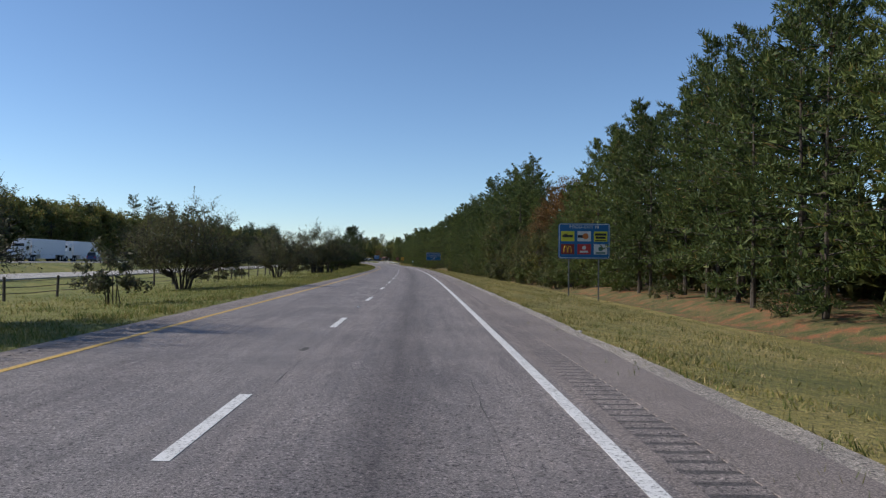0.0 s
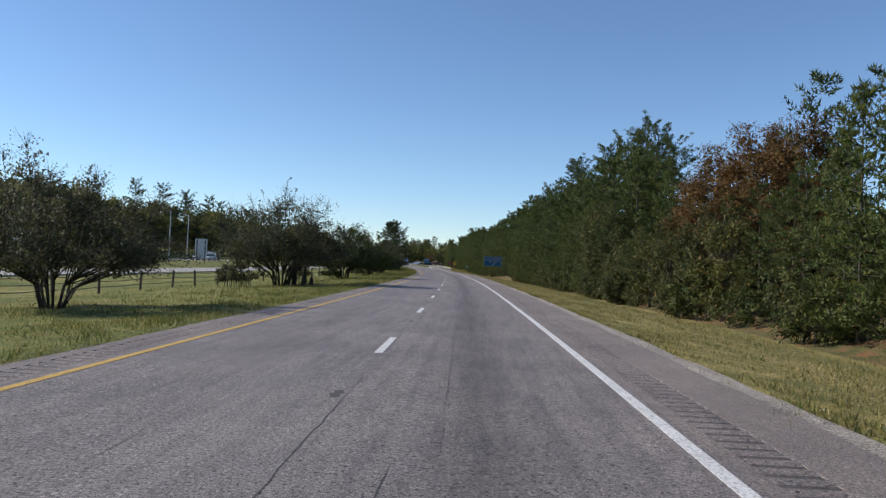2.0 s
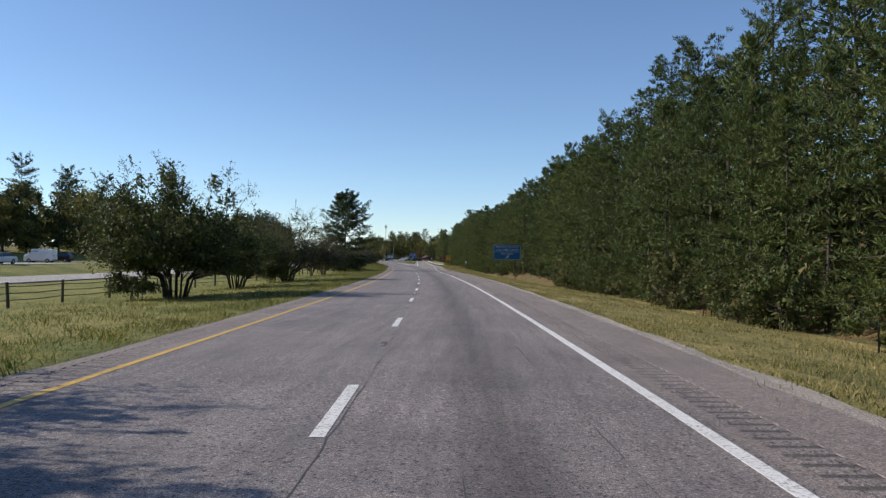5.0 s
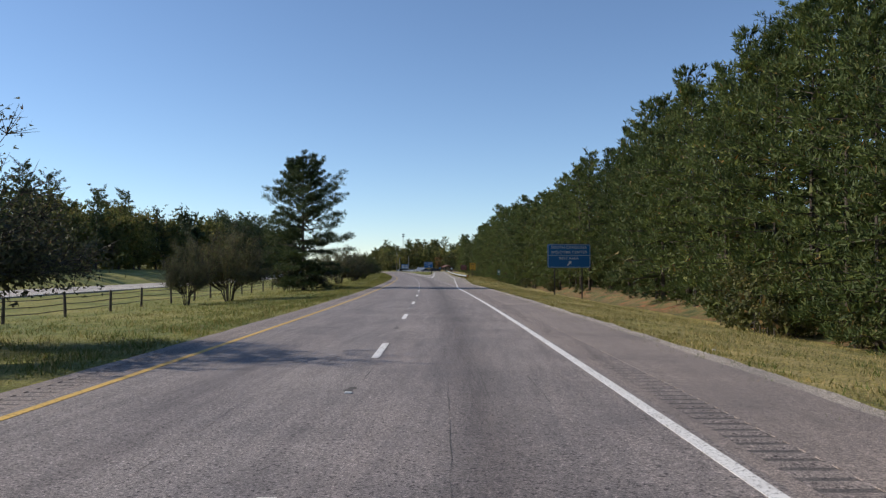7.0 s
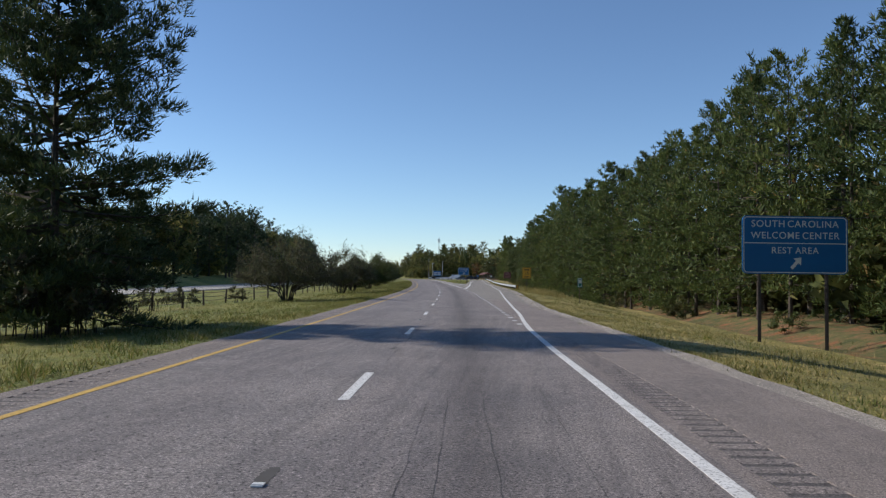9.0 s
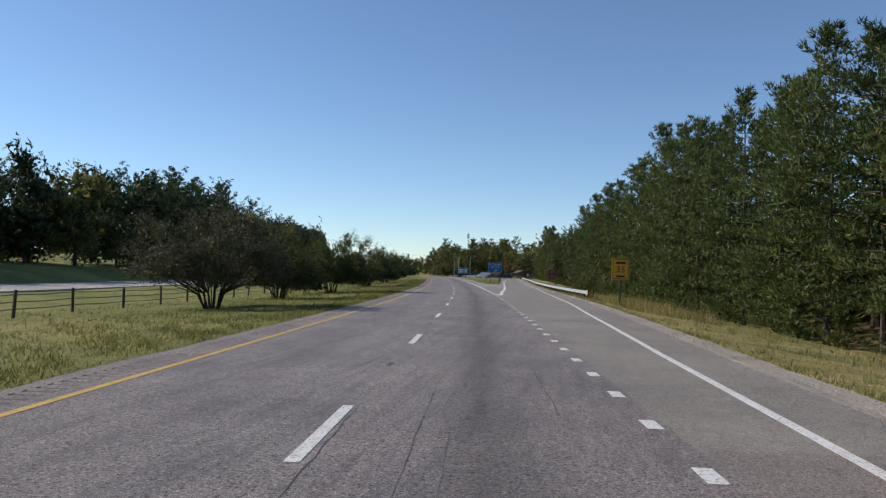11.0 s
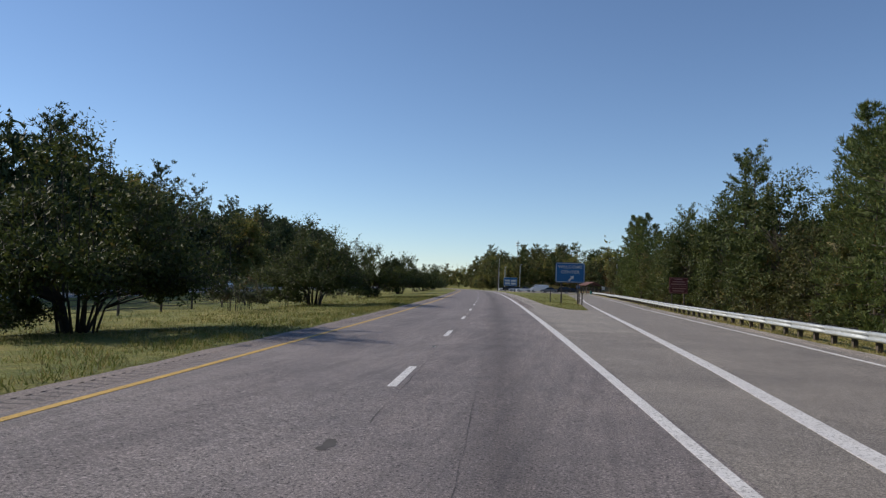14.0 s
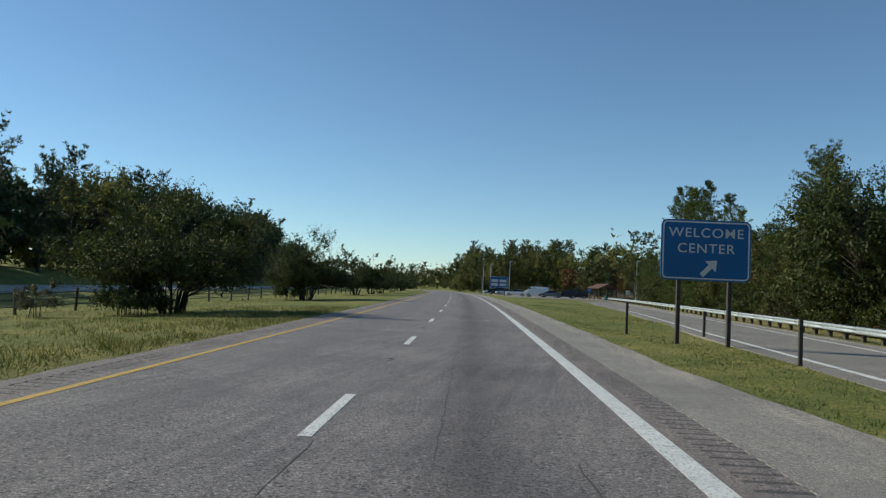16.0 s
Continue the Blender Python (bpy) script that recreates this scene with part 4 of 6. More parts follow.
for i in range(150):
    s_ = 4.0 * i
    l_ = wood_front(s_) + rng.uniform(12.5, 16)
    x, y, z = world_at(s_, l_, ground_dz(s_, l_))
    brush.append((x, y, z, rng.uniform(0, 6.28), rng.uniform(1.7, 2.5)))
joined("wood_brush", brush_v, brush, M_HARD, "dark brush filling the wood under the trees", "undergrowth", 8)
joined("deep_wood", deep_v, spots, M_PINE, "dense pine wood behind the front rows", "wood", 3)

# ---- median shrubs in a row, and the lone pine ----
ROW = "shrubs in a row on the median"
brown_kinds = [plant("median_shrub", broad_parts(80 + i, 5.8, 0.65, 4.1, 190, 170, 0.095, 14, 0.8, True, 0.4, 34), M_TWIG, M_BROWN, "broad many-stemmed shrub with thin red-brown leaves", "shrub", ROW, "branchwork") for i in range(2)]
green_kinds = [plant("median_shrub", broad_parts(84 + i, 6.0, 0.5, 3.9, 200, 185, 0.108, 14, 0, True, 0.54, 34), M_TWIG, M_LEAF, "broad dark green many-stemmed shrub in full leaf", "shrub", ROW, "branchwork") for i in range(3)]
distant_kinds = [plant("median_shrub", broad_parts(92 + i, 5.9, 0.4, 4.3, 120, 60, 0.22, 9, 0, True, 0.6, 16), M_TWIG, M_LEAF, "broad dark green many-stemmed shrub in full leaf", "shrub", ROW, "branchwork") for i in range(2)]
small_kinds = [plant("low_shrub", broad_parts(88 + i, 2.4, 0.15, 1.5, 22, 66, 0.13, 9, 1.0, True, 0.5), M_TWIG, M_BROWN, "low thin twiggy shrub in the grass", "shrub", "low shrubs by the fence", "branchwork") for i in range(2)]
for s_, l_, h_, kinds in (
    (17, -12.0, 5.4, brown_kinds), (46.6, -12.1, 5.2, brown_kinds), (78, -11.9, 5.1, brown_kinds), (109, -11.6, 6.4, brown_kinds), (140.5, -11.6, 6.0, green_kinds), (172.5, -12.2, 6.5, green_kinds), (187, -12.6, 5.0, green_kinds),
    (203, -12.0, 6.4, brown_kinds), (239, -12.8, 5.0, brown_kinds), (232.5, -13.6, 4.3, brown_kinds), (299.5, -11.7, 5.1, brown_kinds), (330, -11.6, 5.2, brown_kinds), (345, -12.0, 4.6, green_kinds),
    (362.5, -11.4, 5.7, green_kinds), (396, -11.9, 6.5, green_kinds), (428, -11.7, 6.0, green_kinds), (460.5, -12.2, 6.1, green_kinds), (492, -12.4, 5.8, green_kinds), (523, -12.2, 5.8, distant_kinds), (540, -12.0, 5.2, distant_kinds), (556, -12.0, 5.6, distant_kinds), (588, -12, 5.4, distant_kinds), (620, -12, 5.6, distant_kinds), (652, -12, 5.6, distant_kinds), (684, -12, 5.6, distant_kinds)):
    b_ = 5.6 if kinds is brown_kinds else 5.8
    ob = set_tree(kinds, s_, l_, h_ * (1.0 if kinds is brown_kinds else 1.06), b_)
    if 230 < s_ < 240:
        ob.scale.x *= 0.72 if s_ > 235 else 0.42
        ob.scale.y *= 0.72 if s_ > 235 else 0.42
for s_, l_, h_ in ((30, -9.8, 2.6), (68, -15.5, 1.6), (66, -16.5, 1.9), (72.5, -15.0, 1.9), (107, -13.6, 2.4), (105.5, -14.4, 2.0), (108.5, -14.8, 2.2), (129, -14.5, 2.6), (133, -15.2, 2.2), (206, -14.0, 2.6), (286, -16.8, 1.8), (290.5, -16.5, 1.7), (300, -15.8, 1.5), (356, -14.2, 2.4), (360, -14.6, 2.1), (388, -14.0, 2.5), (417, -14.0, 2.8), (421, -14.5, 2.2), (455, -15.5, 1.6)):
    set_tree(small_kinds, s_, l_, h_, 2.4)
skirt_kinds = [plant("low_shrub", broad_parts(170 + i, 2.2, 0.05, 1.6, 40, 60, 0.11, 9, 0, True, 0.6), M_TWIG, M_LEAF, "low green shrub grown round the foot of a larger one", "shrub", "low shrubs by the fence", "branchwork") for i in range(2)]
for s_, l_, h_ in ((360.5, -13.2, 2.2), (393.5, -13.4, 2.6), (392, -12.4, 1.7), (425.5, -13.2, 2.4), (458, -13.4, 2.6), (457, -12.2, 1.8), (490, -13.4, 2.4), (170.5, -13.4, 2.3), (200.8, -12.8, 2.4), (138.5, -12.6, 1.9)):
    set_tree(skirt_kinds, s_, l_, h_, 2.2)
for k in skirt_kinds:
    away(k)
lone = plant("lone_pine", pine_parts(97, 12.5, 0.9, 5.2, 19, 9, 12, 40, 0.23, 0.052, "lone"), M_BARK, M_BACKLITPINE, "lone dark pine with ragged layered limbs on the median", "pine tree", "")
lone.matrix_world = place(264.5, -11.7)
for s_, l_, h_ in ((262.8, -11.0, 3.4), (266.3, -12.2, 3.6), (264.0, -13.0, 3.2), (264.6, -10.8, 3.0)):
    set_tree(small_kinds, s_, l_, h_, 2.4)

# dead stumps beside a shrub
for i, (s_, l_, h_) in enumerate(((109.4, -10.75, 0.95), (109.0, -9.95, 1.35), (109.3, -9.45, 0.55))):
    bm = rod((0, 0, -0.2), (0.05, 0, h_), 0.24, 0.11, 10)
    bmesh.ops.subdivide_edges(bm, edges=[e for e in bm.edges if abs(e.verts[0].co.z - e.verts[1].co.z) > 0.3], cuts=5)
    for v in bm.verts:
        bump = 1 + 0.45 * noise.noise(v.co * 3.1 + Vector((i * 7, 0, 0)))
        v.co.x, v.co.y = v.co.x * bump, v.co.y * bump
        if v.co.z > h_ - 0.05:
            v.co.z += 0.16 * noise.noise(v.co * 9)
    stump = part("tree_stump", bm, M_TWIG, None, "", True)
    tagged(stump, "dark ragged dead stump standing in the grass by a shrub", "stump", "dead stumps by the shrub")
    stump.matrix_world = place(s_, l_, 40 * i)

# ---- woods beyond the opposite carriageway ----
left_kinds = [plant("pine_tree", pine_parts(110 + i, h, 2.0, 3.5, 15, 5, 4, 13, 0.42, 0.16, "tall"), M_BARK, M_BACKLITPINE, "tall dark pine beyond the opposite carriageway", "pine tree", "trees beyond the opposite carriageway") for i, h in enumerate((17.0, 16.0, 18.0))]
left_hard = [plant("hardwood_tree", broad_parts(115 + i, 13.0, 0.4, 4.4, 50, 76, 0.46), M_BARK, M_OLIVE, "olive green hardwood tree beyond the opposite carriageway", "tree", "trees beyond the opposite carriageway") for i in range(2)]


def left_front(s):
    return float(np.interp(s, [-100, 60, 270, 310, 390, 420, 900], [-94, -90, -88, -70, -60, -49.5, -48.5]))


def left_height(s):
    return float(np.interp(s, [-60, 150, 260, 330, 356, 385, 420, 438, 484, 496, 520, 566, 630, 700, 900], [17, 16.5, 17.5, 15, 15.3, 16, 15.8, 18.2, 19, 14.5, 14.5, 17, 19, 16.5, 16]))


s = 20.0
while s < 640:
    kinds, b_ = (left_hard, 13.0) if (s < 385 and rng.random() < 0.6) or rng.random() < 0.15 else (left_kinds, 17.0)
    set_tree(kinds, s, left_front(s) + rng.uniform(-2, 1), left_height(s) * rng.uniform(0.72, 1.02), b_)
    s += rng.uniform(5.0, 8.0)
deep_l = deep_v[:1] + [broad_parts(120 + i, 13.0, 0.3, 4.8, 34, 44, 0.78)[1][0] * 1.2 for i in range(3)]
spots = []
for row in range(2):
    s = -60.0
    while s < 760:
        l = left_front(s) - 5 - row * 9 + rng.uniform(-2.5, 2.5)
        x, y, z = world_at(s, l, ground_dz(s, l))
        spots.append((x, y, z, rng.uniform(0, 6.28), left_height(s) / 16.5 * rng.uniform(0.8, 1.1)))
        s += rng.uniform(6, 10)
high_kinds = [plant("pine_tree", pine_parts(160 + i, 20.0, 11.5, 3.4, 8, 6, 6, 12, 0.42, 0.13, "tall"), M_BARK, M_BACKLITPINE, "tall pine with a small rounded crown over the far trees", "pine tree", "trees beyond the opposite carriageway") for i in range(2)]
for s_, l_, h_ in ((296, -92, 19.5), (318, -90, 20.5), (334, -86, 19.5), (341, -88, 21), (352, -82, 20), (360, -80, 19), (379, -76, 18.5), (392, -74, 19)):
    set_tree(high_kinds, s_, l_, h_, 20.0)
for k in high_kinds:
    away(k)
low_l = []
for i in range(110):
    s_ = -40 + 7.3 * i
    l_ = left_front(s_) - rng.uniform(0, 9)
    x, y, z = world_at(s_, l_, ground_dz(s_, l_))
    low_l.append((x, y, z, rng.uniform(0, 6.28), rng.uniform(1.1, 2.3)))
joined("far_brush", brush_v, low_l, M_OLIVE, "dark brush under the trees beyond the opposite carriageway", "undergrowth", 9)
near_l = [q for q in spots if q[1] < 385]
joined("far_wood", deep_l[1:], near_l, M_OLIVE, "olive green hardwoods beyond the opposite carriageway", "wood", 4)
joined("far_pine_wood", deep_l, [q for q in spots if q[1] >= 385], M_BACKLITPINE, "dark dense pine wood beyond the opposite carriageway", "wood", 6)

# ---- wooded rise ahead, behind the rest area ----
hill_v = [pine_parts(130 + i, 18.0, 3.0, 4.0, 9, 5, 4, 9, 0.65, 0.28, "tall")[1][0] for i in range(2)] + [broad_parts(134 + i, 17.5, 0.3, 5.2, 38, 42, 0.68)[1][0] for i in range(3)]
spots = []
for i in range(40):
    s_ = rng.uniform(640, 840)
    l_ = rng.uniform(54, 190) if s_ < 720 else rng.uniform(22 if s_ > 760 else 48, 190)
    x, y, z = world_at(s_, l_, ground_dz(s_, l_))
    spots.append((x, y, z, rng.uniform(0, 6.28), rng.uniform(1.0, 1.35)))
for i in range(76):
    s_ = rng.uniform(706, 800)
    l_ = rng.uniform(13 + (s_ - 706) * 0.05, 62)
    x, y, z = world_at(s_, l_, ground_dz(s_, l_))
    spots.append((x, y, z, rng.uniform(0, 6.28), rng.uniform(0.6, 0.86) + min(l_ - 13, 30) * 0.006))
for i in range(52):
    s_, l_ = rng.uniform(804, 880), rng.uniform(-24, 40)
    x, y, z = world_at(s_, l_, ground_dz(s_, l_))
    spots.append((x, y, z, rng.uniform(0, 6.28), (6.5 + min(l_ + 20, 30) * 0.22) / 16 * rng.uniform(0.8, 1.05)))
for i in range(26):
    s_, l_ = rng.uniform(590, 640), rng.uniform(56, 120)
    x, y, z = world_at(s_, l_, ground_dz(s_, l_))
    spots.append((x, y, z, rng.uniform(0, 6.28), rng.uniform(0.7, 1.0)))
for i in range(28):
    s_ = rng.uniform(880, 1150)
    l_ = rng.uniform(-120, 24)
    x, y, z = world_at(s_, l_, ground_dz(s_, l_))
    spots.append((x, y, z, rng.uniform(0, 6.28), rng.uniform(0.7, 1.0)))
for i in range(46):
    s_, l_ = rng.uniform(690, 775), rng.uniform(7.5, 17)
    x, y, z = world_at(s_, l_, ground_dz(s_, l_))
    spots.append((x, y, z, rng.uniform(0, 6.28), rng.uniform(0.3, 0.46)))
for i in range(30):
    s_, l_ = rng.uniform(720, 810), rng.uniform(18, 95)
    x, y, z = world_at(s_, l_, ground_dz(s_, l_))
    spots.append((x, y, z, rng.uniform(0, 6.28), rng.uniform(0.85, 1.05)))
joined("hill_wood", hill_v, spots[::2], M_LEAF, "wooded rise of dark green trees in the distance", "wood", 5)
joined("hill_wood", hill_v[2:], spots[1::4], M_OLIVE, "olive green trees on the wooded rise in the distance", "wood", 15)
joined("hill_wood", hill_v, spots[3::4], M_HARD, "brown-green trees on the wooded rise in the distance", "wood", 16)
rest_kinds = [plant("rest_area_tree", broad_parts(140 + i, 9.0, 2.2, 2.9, 36, 60, 0.34), M_BARK, mt, "small autumn tree in the rest area", "tree", "trees of the rest area") for i, mt in enumerate((M_RUST, M_LEAF, M_HARD))]
for i in range(26):
    s_ = rng.uniform(585, 690)
    set_tree(rest_kinds, s_, rng.uniform(40, 56) if i < 18 else rng.uniform(47, 60), rng.uniform(7, 11), 9.0)
for k in edge_kinds + bare_kinds + rear_kinds + big_kinds + rust_kinds + hard_kinds + broad_kinds + under_kinds + brown_kinds + green_kinds + distant_kinds + small_kinds + left_kinds + left_hard + rest_kinds:
    away(k)

# ---- grass blades on the verges ----


def tufts(name, bands, label, seed, blade=(0.16, 0.018), mat=M_BLADE):
    """Short blades in bands of (s from, s to, l from, l to, blades a square metre, height)."""
    rg = np.random.default_rng(seed)
    vs = []
    for s1, s2, l1, l2, dens, hgt in bands:
        n = int((s2 - s1) * abs(l2 - l1) * dens)
        ss = rg.uniform(s1, s2, n)
        ll = rg.uniform(0, 1, n)
        off = paved_right(ss) if l1 >= 0 else -4.85
        ll = off + (l1 + (l2 - l1) * ll if l1 >= 0 else l1 + (l2 - l1) * ll)
        clump = np.sin(ss * 1.7 + ll * 2.3) + np.sin(ss * 0.63 - ll * 1.1) + np.sin(ss * 3.1 + ll * 4.7) * 0.7
        hh = hgt * np.clip(0.75 + 0.3 * clump + rg.normal(0, 0.2, n), 0.25, 2.2)
        p = world_at(ss, ll, ground_dz(ss, ll) - 0.02)
        d = np.stack([rg.normal(0, 0.55, n), rg.normal(0, 0.55, n), np.full(n, 1.0)], -1)
        d = unit(d)
        side = unit(np.cross(d, rg.normal(size=(n, 3))))
        w = (blade[1] * rg.uniform(0.6, 1.5, n))[:, None]
        vs.append(np.stack([p - side * w, p + side * w, p + d * hh[:, None]], 1).reshape(-1, 3))
    v = np.concatenate(vs)
    ob = link_mesh(name, v, tri_faces(v), mat)
    return tagged(ob, label, "grass", "", "stuff")


tufts("verge_grass", [(0, 300, 0.05, 3, 80, 0.11), (0, 300, 3, 8, 34, 0.15), (0, 300, 8, 15, 9, 0.2), (300, 450, 0.1, 3, 20, 0.12), (300, 450, 3, 9, 8, 0.22)], "short green and straw-coloured grass on the verge", 21, (0.16, 0.011), M_VERGE)
tufts("tall_grass", [(336, 366, 1.2, 6, 45, 0.75)], "tall dry straw-coloured grass before the guard rail's end", 22, (0.16, 0.014), M_VERGE)
tufts("median_grass", [(0, 470, -0.02, -3.0, 72, 0.19), (0, 470, -3, -8, 28, 0.21), (0, 500, -8, -15, 7, 0.22)], "mown grass of the median, greener tufts and dry stalks", 23, (0.16, 0.011))
tufts("edge_grass", [(0, 300, 0.0, 0.5, 110, 0.11), (0, 300, 0.5, 1.2, 40, 0.12), (300, 450, 0.0, 0.6, 60, 0.16)], "ragged grass overhanging the gravel edge", 24, (0.16, 0.013), M_VERGE)
tufts("edge_grass", [(0, 470, 0.08, -0.45, 110, 0.16), (0, 470, -0.45, -1.2, 40, 0.2)], "ragged grass overhanging the median shoulder", 25, (0.16, 0.014))


def weeds(name, spots_, label, seed):
    """Clumps of taller weeds and seed stalks."""
    rg = np.random.default_rng(seed)
    vs = []
    for s1, s2, l1, l2, count, hgt in spots_:
        cs_, cl_ = rg.uniform(s1, s2, count), rg.uniform(min(l1, l2), max(l1, l2), count)
        n = 26
        ss = np.repeat(cs_, n) + rg.normal(0, 0.14, count * n)
        ll = np.repeat(cl_, n) + rg.normal(0, 0.14, count * n)
        off = paved_right(ss) if l1 >= 0 else -4.85
        ll = ll + off
        p = world_at(ss, ll, ground_dz(ss, ll) - 0.02)
        d = unit(np.stack([rg.normal(0, 0.5, count * n), rg.normal(0, 0.5, count * n), np.ones(count * n)], -1))
        side = unit(np.cross(d, rg.normal(size=(count * n, 3)))) * 0.010
        hh = (hgt * np.repeat(rg.uniform(0.5, 1.3, count), n) * rg.uniform(0.5, 1.1, count * n))[:, None]
        vs.append(np.stack([p - side, p + side, p + d * hh], 1).reshape(-1, 3))
    v = np.concatenate(vs)
    ob = link_mesh(name, v, tri_faces(v), M_WEED)
    return tagged(ob, label, "weeds", "", "stuff")


weeds("weed_clumps", [(0, 300, 0.2, 8, 700, 0.16), (300, 450, 0.5, 8, 300, 0.3), (0, 470, 0.0, -1.0, 1500, 0.24), (0, 470, -1, -10, 900, 0.15)], "clumps of darker weeds and dry stalks in the grass", 26)

rg = np.random.default_rng(27)
n = 26000
gs_ = rg.uniform(430, 520, n)
gl_ = main_right(gs_) + 0.05 + rg.uniform(0, 1, n) * (ramp_left(gs_) - 0.9 - main_right(gs_))
keep = (gl_ < ramp_left(gs_) - 0.85) & (rg.uniform(0, 1, n) < np.interp(gs_, [430, 470, 520], [1.0, 0.8, 0.4]))
gs_, gl_ = gs_[keep], gl_[keep]
p = world_at(gs_, gl_, ground_dz(gs_, gl_) - 0.02)
d = unit(np.stack([rg.normal(0, 0.5, len(p)), rg.normal(0, 0.5, len(p)), np.ones(len(p))], -1))
side = unit(np.cross(d, rg.normal(size=(len(p), 3)))) * 0.017
v = np.stack([p - side, p + side, p + d * (0.065 * rg.uniform(0.4, 1.6, len(p)))[:, None]], 1).reshape(-1, 3)
tagged(link_mesh("gore_grass", v, tri_faces(v), M_WEED), "short green mown grass between road and ramp", "grass", "", "stuff")

# ---- signs ----


def sign_board(w, h, z0, border=True, mat=M_SIGN, rim=M_LETTER, r=0.16, parent=None):
    """Board with a lighter rim line set 3 mm proud, face towards -y."""
    part("board", rounded_plate(w, h, r, 0.05, z0), mat, parent)
    if border:
        bm = bmesh.new()
        outer, inner = [], []
        for ins, store in ((0.05, outer), (0.095, inner)):
            for cx, cz, a0 in ((w / 2 - r, h - r, 0), (-w / 2 + r, h - r, 90), (-w / 2 + r, r, 180), (w / 2 - r, r, 270)):
                for i in range(5):
                    a = radians(a0 + 22.5 * i)
                    store.append(bm.verts.new((cx + (r - ins) * math.cos(a), -0.004, z0 + cz + (r - ins) * math.sin(a))))
        for i in range(len(outer)):
            j = (i + 1) % len(outer)
            bm.faces.new((outer[i], outer[j], inner[j], inner[i]))
        bmesh.ops.recalc_face_normals(bm, faces=bm.faces)
        part("border", bm, rim, parent)


def flat(w, h, at, mat, parent, name="plate", depth=0.006):
    return part(name, box(w, depth, h, (at[0], at[1] - depth / 2, at[2]), 0.0), mat, parent)


def arrow(parent, at, size, turn=-45.0, mat=M_LETTER):
    """An up-right pointing arrow."""
    pts = [(-0.11, -0.5), (0.11, -0.5), (0.11, 0.08), (0.34, 0.08), (0, 0.5), (-0.34, 0.08), (-0.11, 0.08)]
    bm = bmesh.new()
    c, s_ = math.cos(radians(turn)), math.sin(radians(turn))
    fr, bk = [], []
    for x, z in pts:
        X, Z = (x * c - z * s_) * size, (x * s_ + z * c) * size
        fr.append(bm.verts.new((at[0] + X, at[1] - 0.006, at[2] + Z)))
        bk.append(bm.verts.new((at[0] + X, at[1], at[2] + Z)))
    bm.faces.new(fr)
    for i in range(len(fr)):
        j = (i + 1) % len(fr)
        bm.faces.new((fr[i], fr[j], bk[j], bk[i]))
    bmesh.ops.recalc_face_normals(bm, faces=bm.faces)
    part("arrow", bm, mat, parent)


def beam_post(parent, x, z0, z1, mat=M_ALU, w=0.10):
    """An I-section post behind the board."""
    bm = box(w, 0.012, z1 - z0, (x, 0.07, (z0 + z1) / 2))
    box(w, 0.012, z1 - z0, (x, 0.07 + w, (z0 + z1) / 2), 0, bm)
    box(0.012, w, z1 - z0, (x, 0.07 + w / 2, (z0 + z1) / 2), 0, bm)
    part("post", bm, mat, parent)


# services sign
sg = thing("services_sign", pose(16.36, 66.48, 0, 0, 0, -5.2), "blue services sign with six logo plates on two metal posts", "road sign")
sign_board(4.44, 3.08, 1.90, parent=sg, r=0.22)
words("FOOD-EXIT 98", 0.36, (0, -0.004, 4.66), M_LETTER, sg)
for i in range(3):
    for j in range(2):
        px, pz = -1.42 + 1.42 * i, 3.85 - 1.12 * j
        flat(1.16, 0.88, (px, 0.0, pz), ((M_PLATE_Y, M_PLATE_W, M_PLATE_Y), (M_PLATE_D, M_PLATE_R, M_PLATE_W))[j][i], sg, "logo_plate", 0.012)
flat(0.9, 0.2, (-1.42, -0.012, 3.86), M_BLACK, sg, "logo_mark")
flat(0.28, 0.3, (-1.6, -0.016, 3.9), M_BLACK, sg, "logo_mark")
part("logo_mark", rod((0.12, -0.012, 3.86), (0.12, -0.022, 3.86), 0.26, 0.26, 14), M_ORANGE, sg)
flat(0.5, 0.24, (-0.3, -0.012, 3.84), M_BLACK, sg, "logo_mark")
for k in range(2):
    flat(0.98 - 0.12 * k, 0.2, (1.42, -0.012, 4.02 - 0.27 * k), M_BLACK, sg, "logo_mark")
flat(0.9, 0.09, (1.42, -0.012, 3.5), M_BLACK, sg, "logo_mark")
for sx in (-1, 1):
    bm = bmesh.new()
    last = None
    for k in range(9):
        a = math.pi * k / 8
        p = (-1.42 + sx * 0.17 - 0.15 * math.cos(a), -0.02, 2.44 + 0.56 * math.sin(a) ** 0.7)
        if last:
            rod(last, p, 0.035, 0.035, 6, bm)
        last = p
    part("logo_mark", bm, M_GOLD, sg)
flat(0.7, 0.16, (0, -0.012, 2.52), M_LETTER, sg, "logo_mark")
part("logo_mark", rod((0, -0.012, 2.86), (0, -0.022, 2.86), 0.17, 0.17, 12), M_PLATE_W, sg)
flat(0.84, 0.13, (1.42, -0.012, 2.42), M_TEAL, sg, "logo_mark")
part("logo_mark", rod((1.42, -0.012, 2.78), (1.42, -0.022, 2.78), 0.2, 0.2, 12), M_TEAL, sg)
beam_post(sg, -1.3, -1.75, 4.6, M_POST)
beam_post(sg, 1.28, -2.05, 4.6, M_POST)

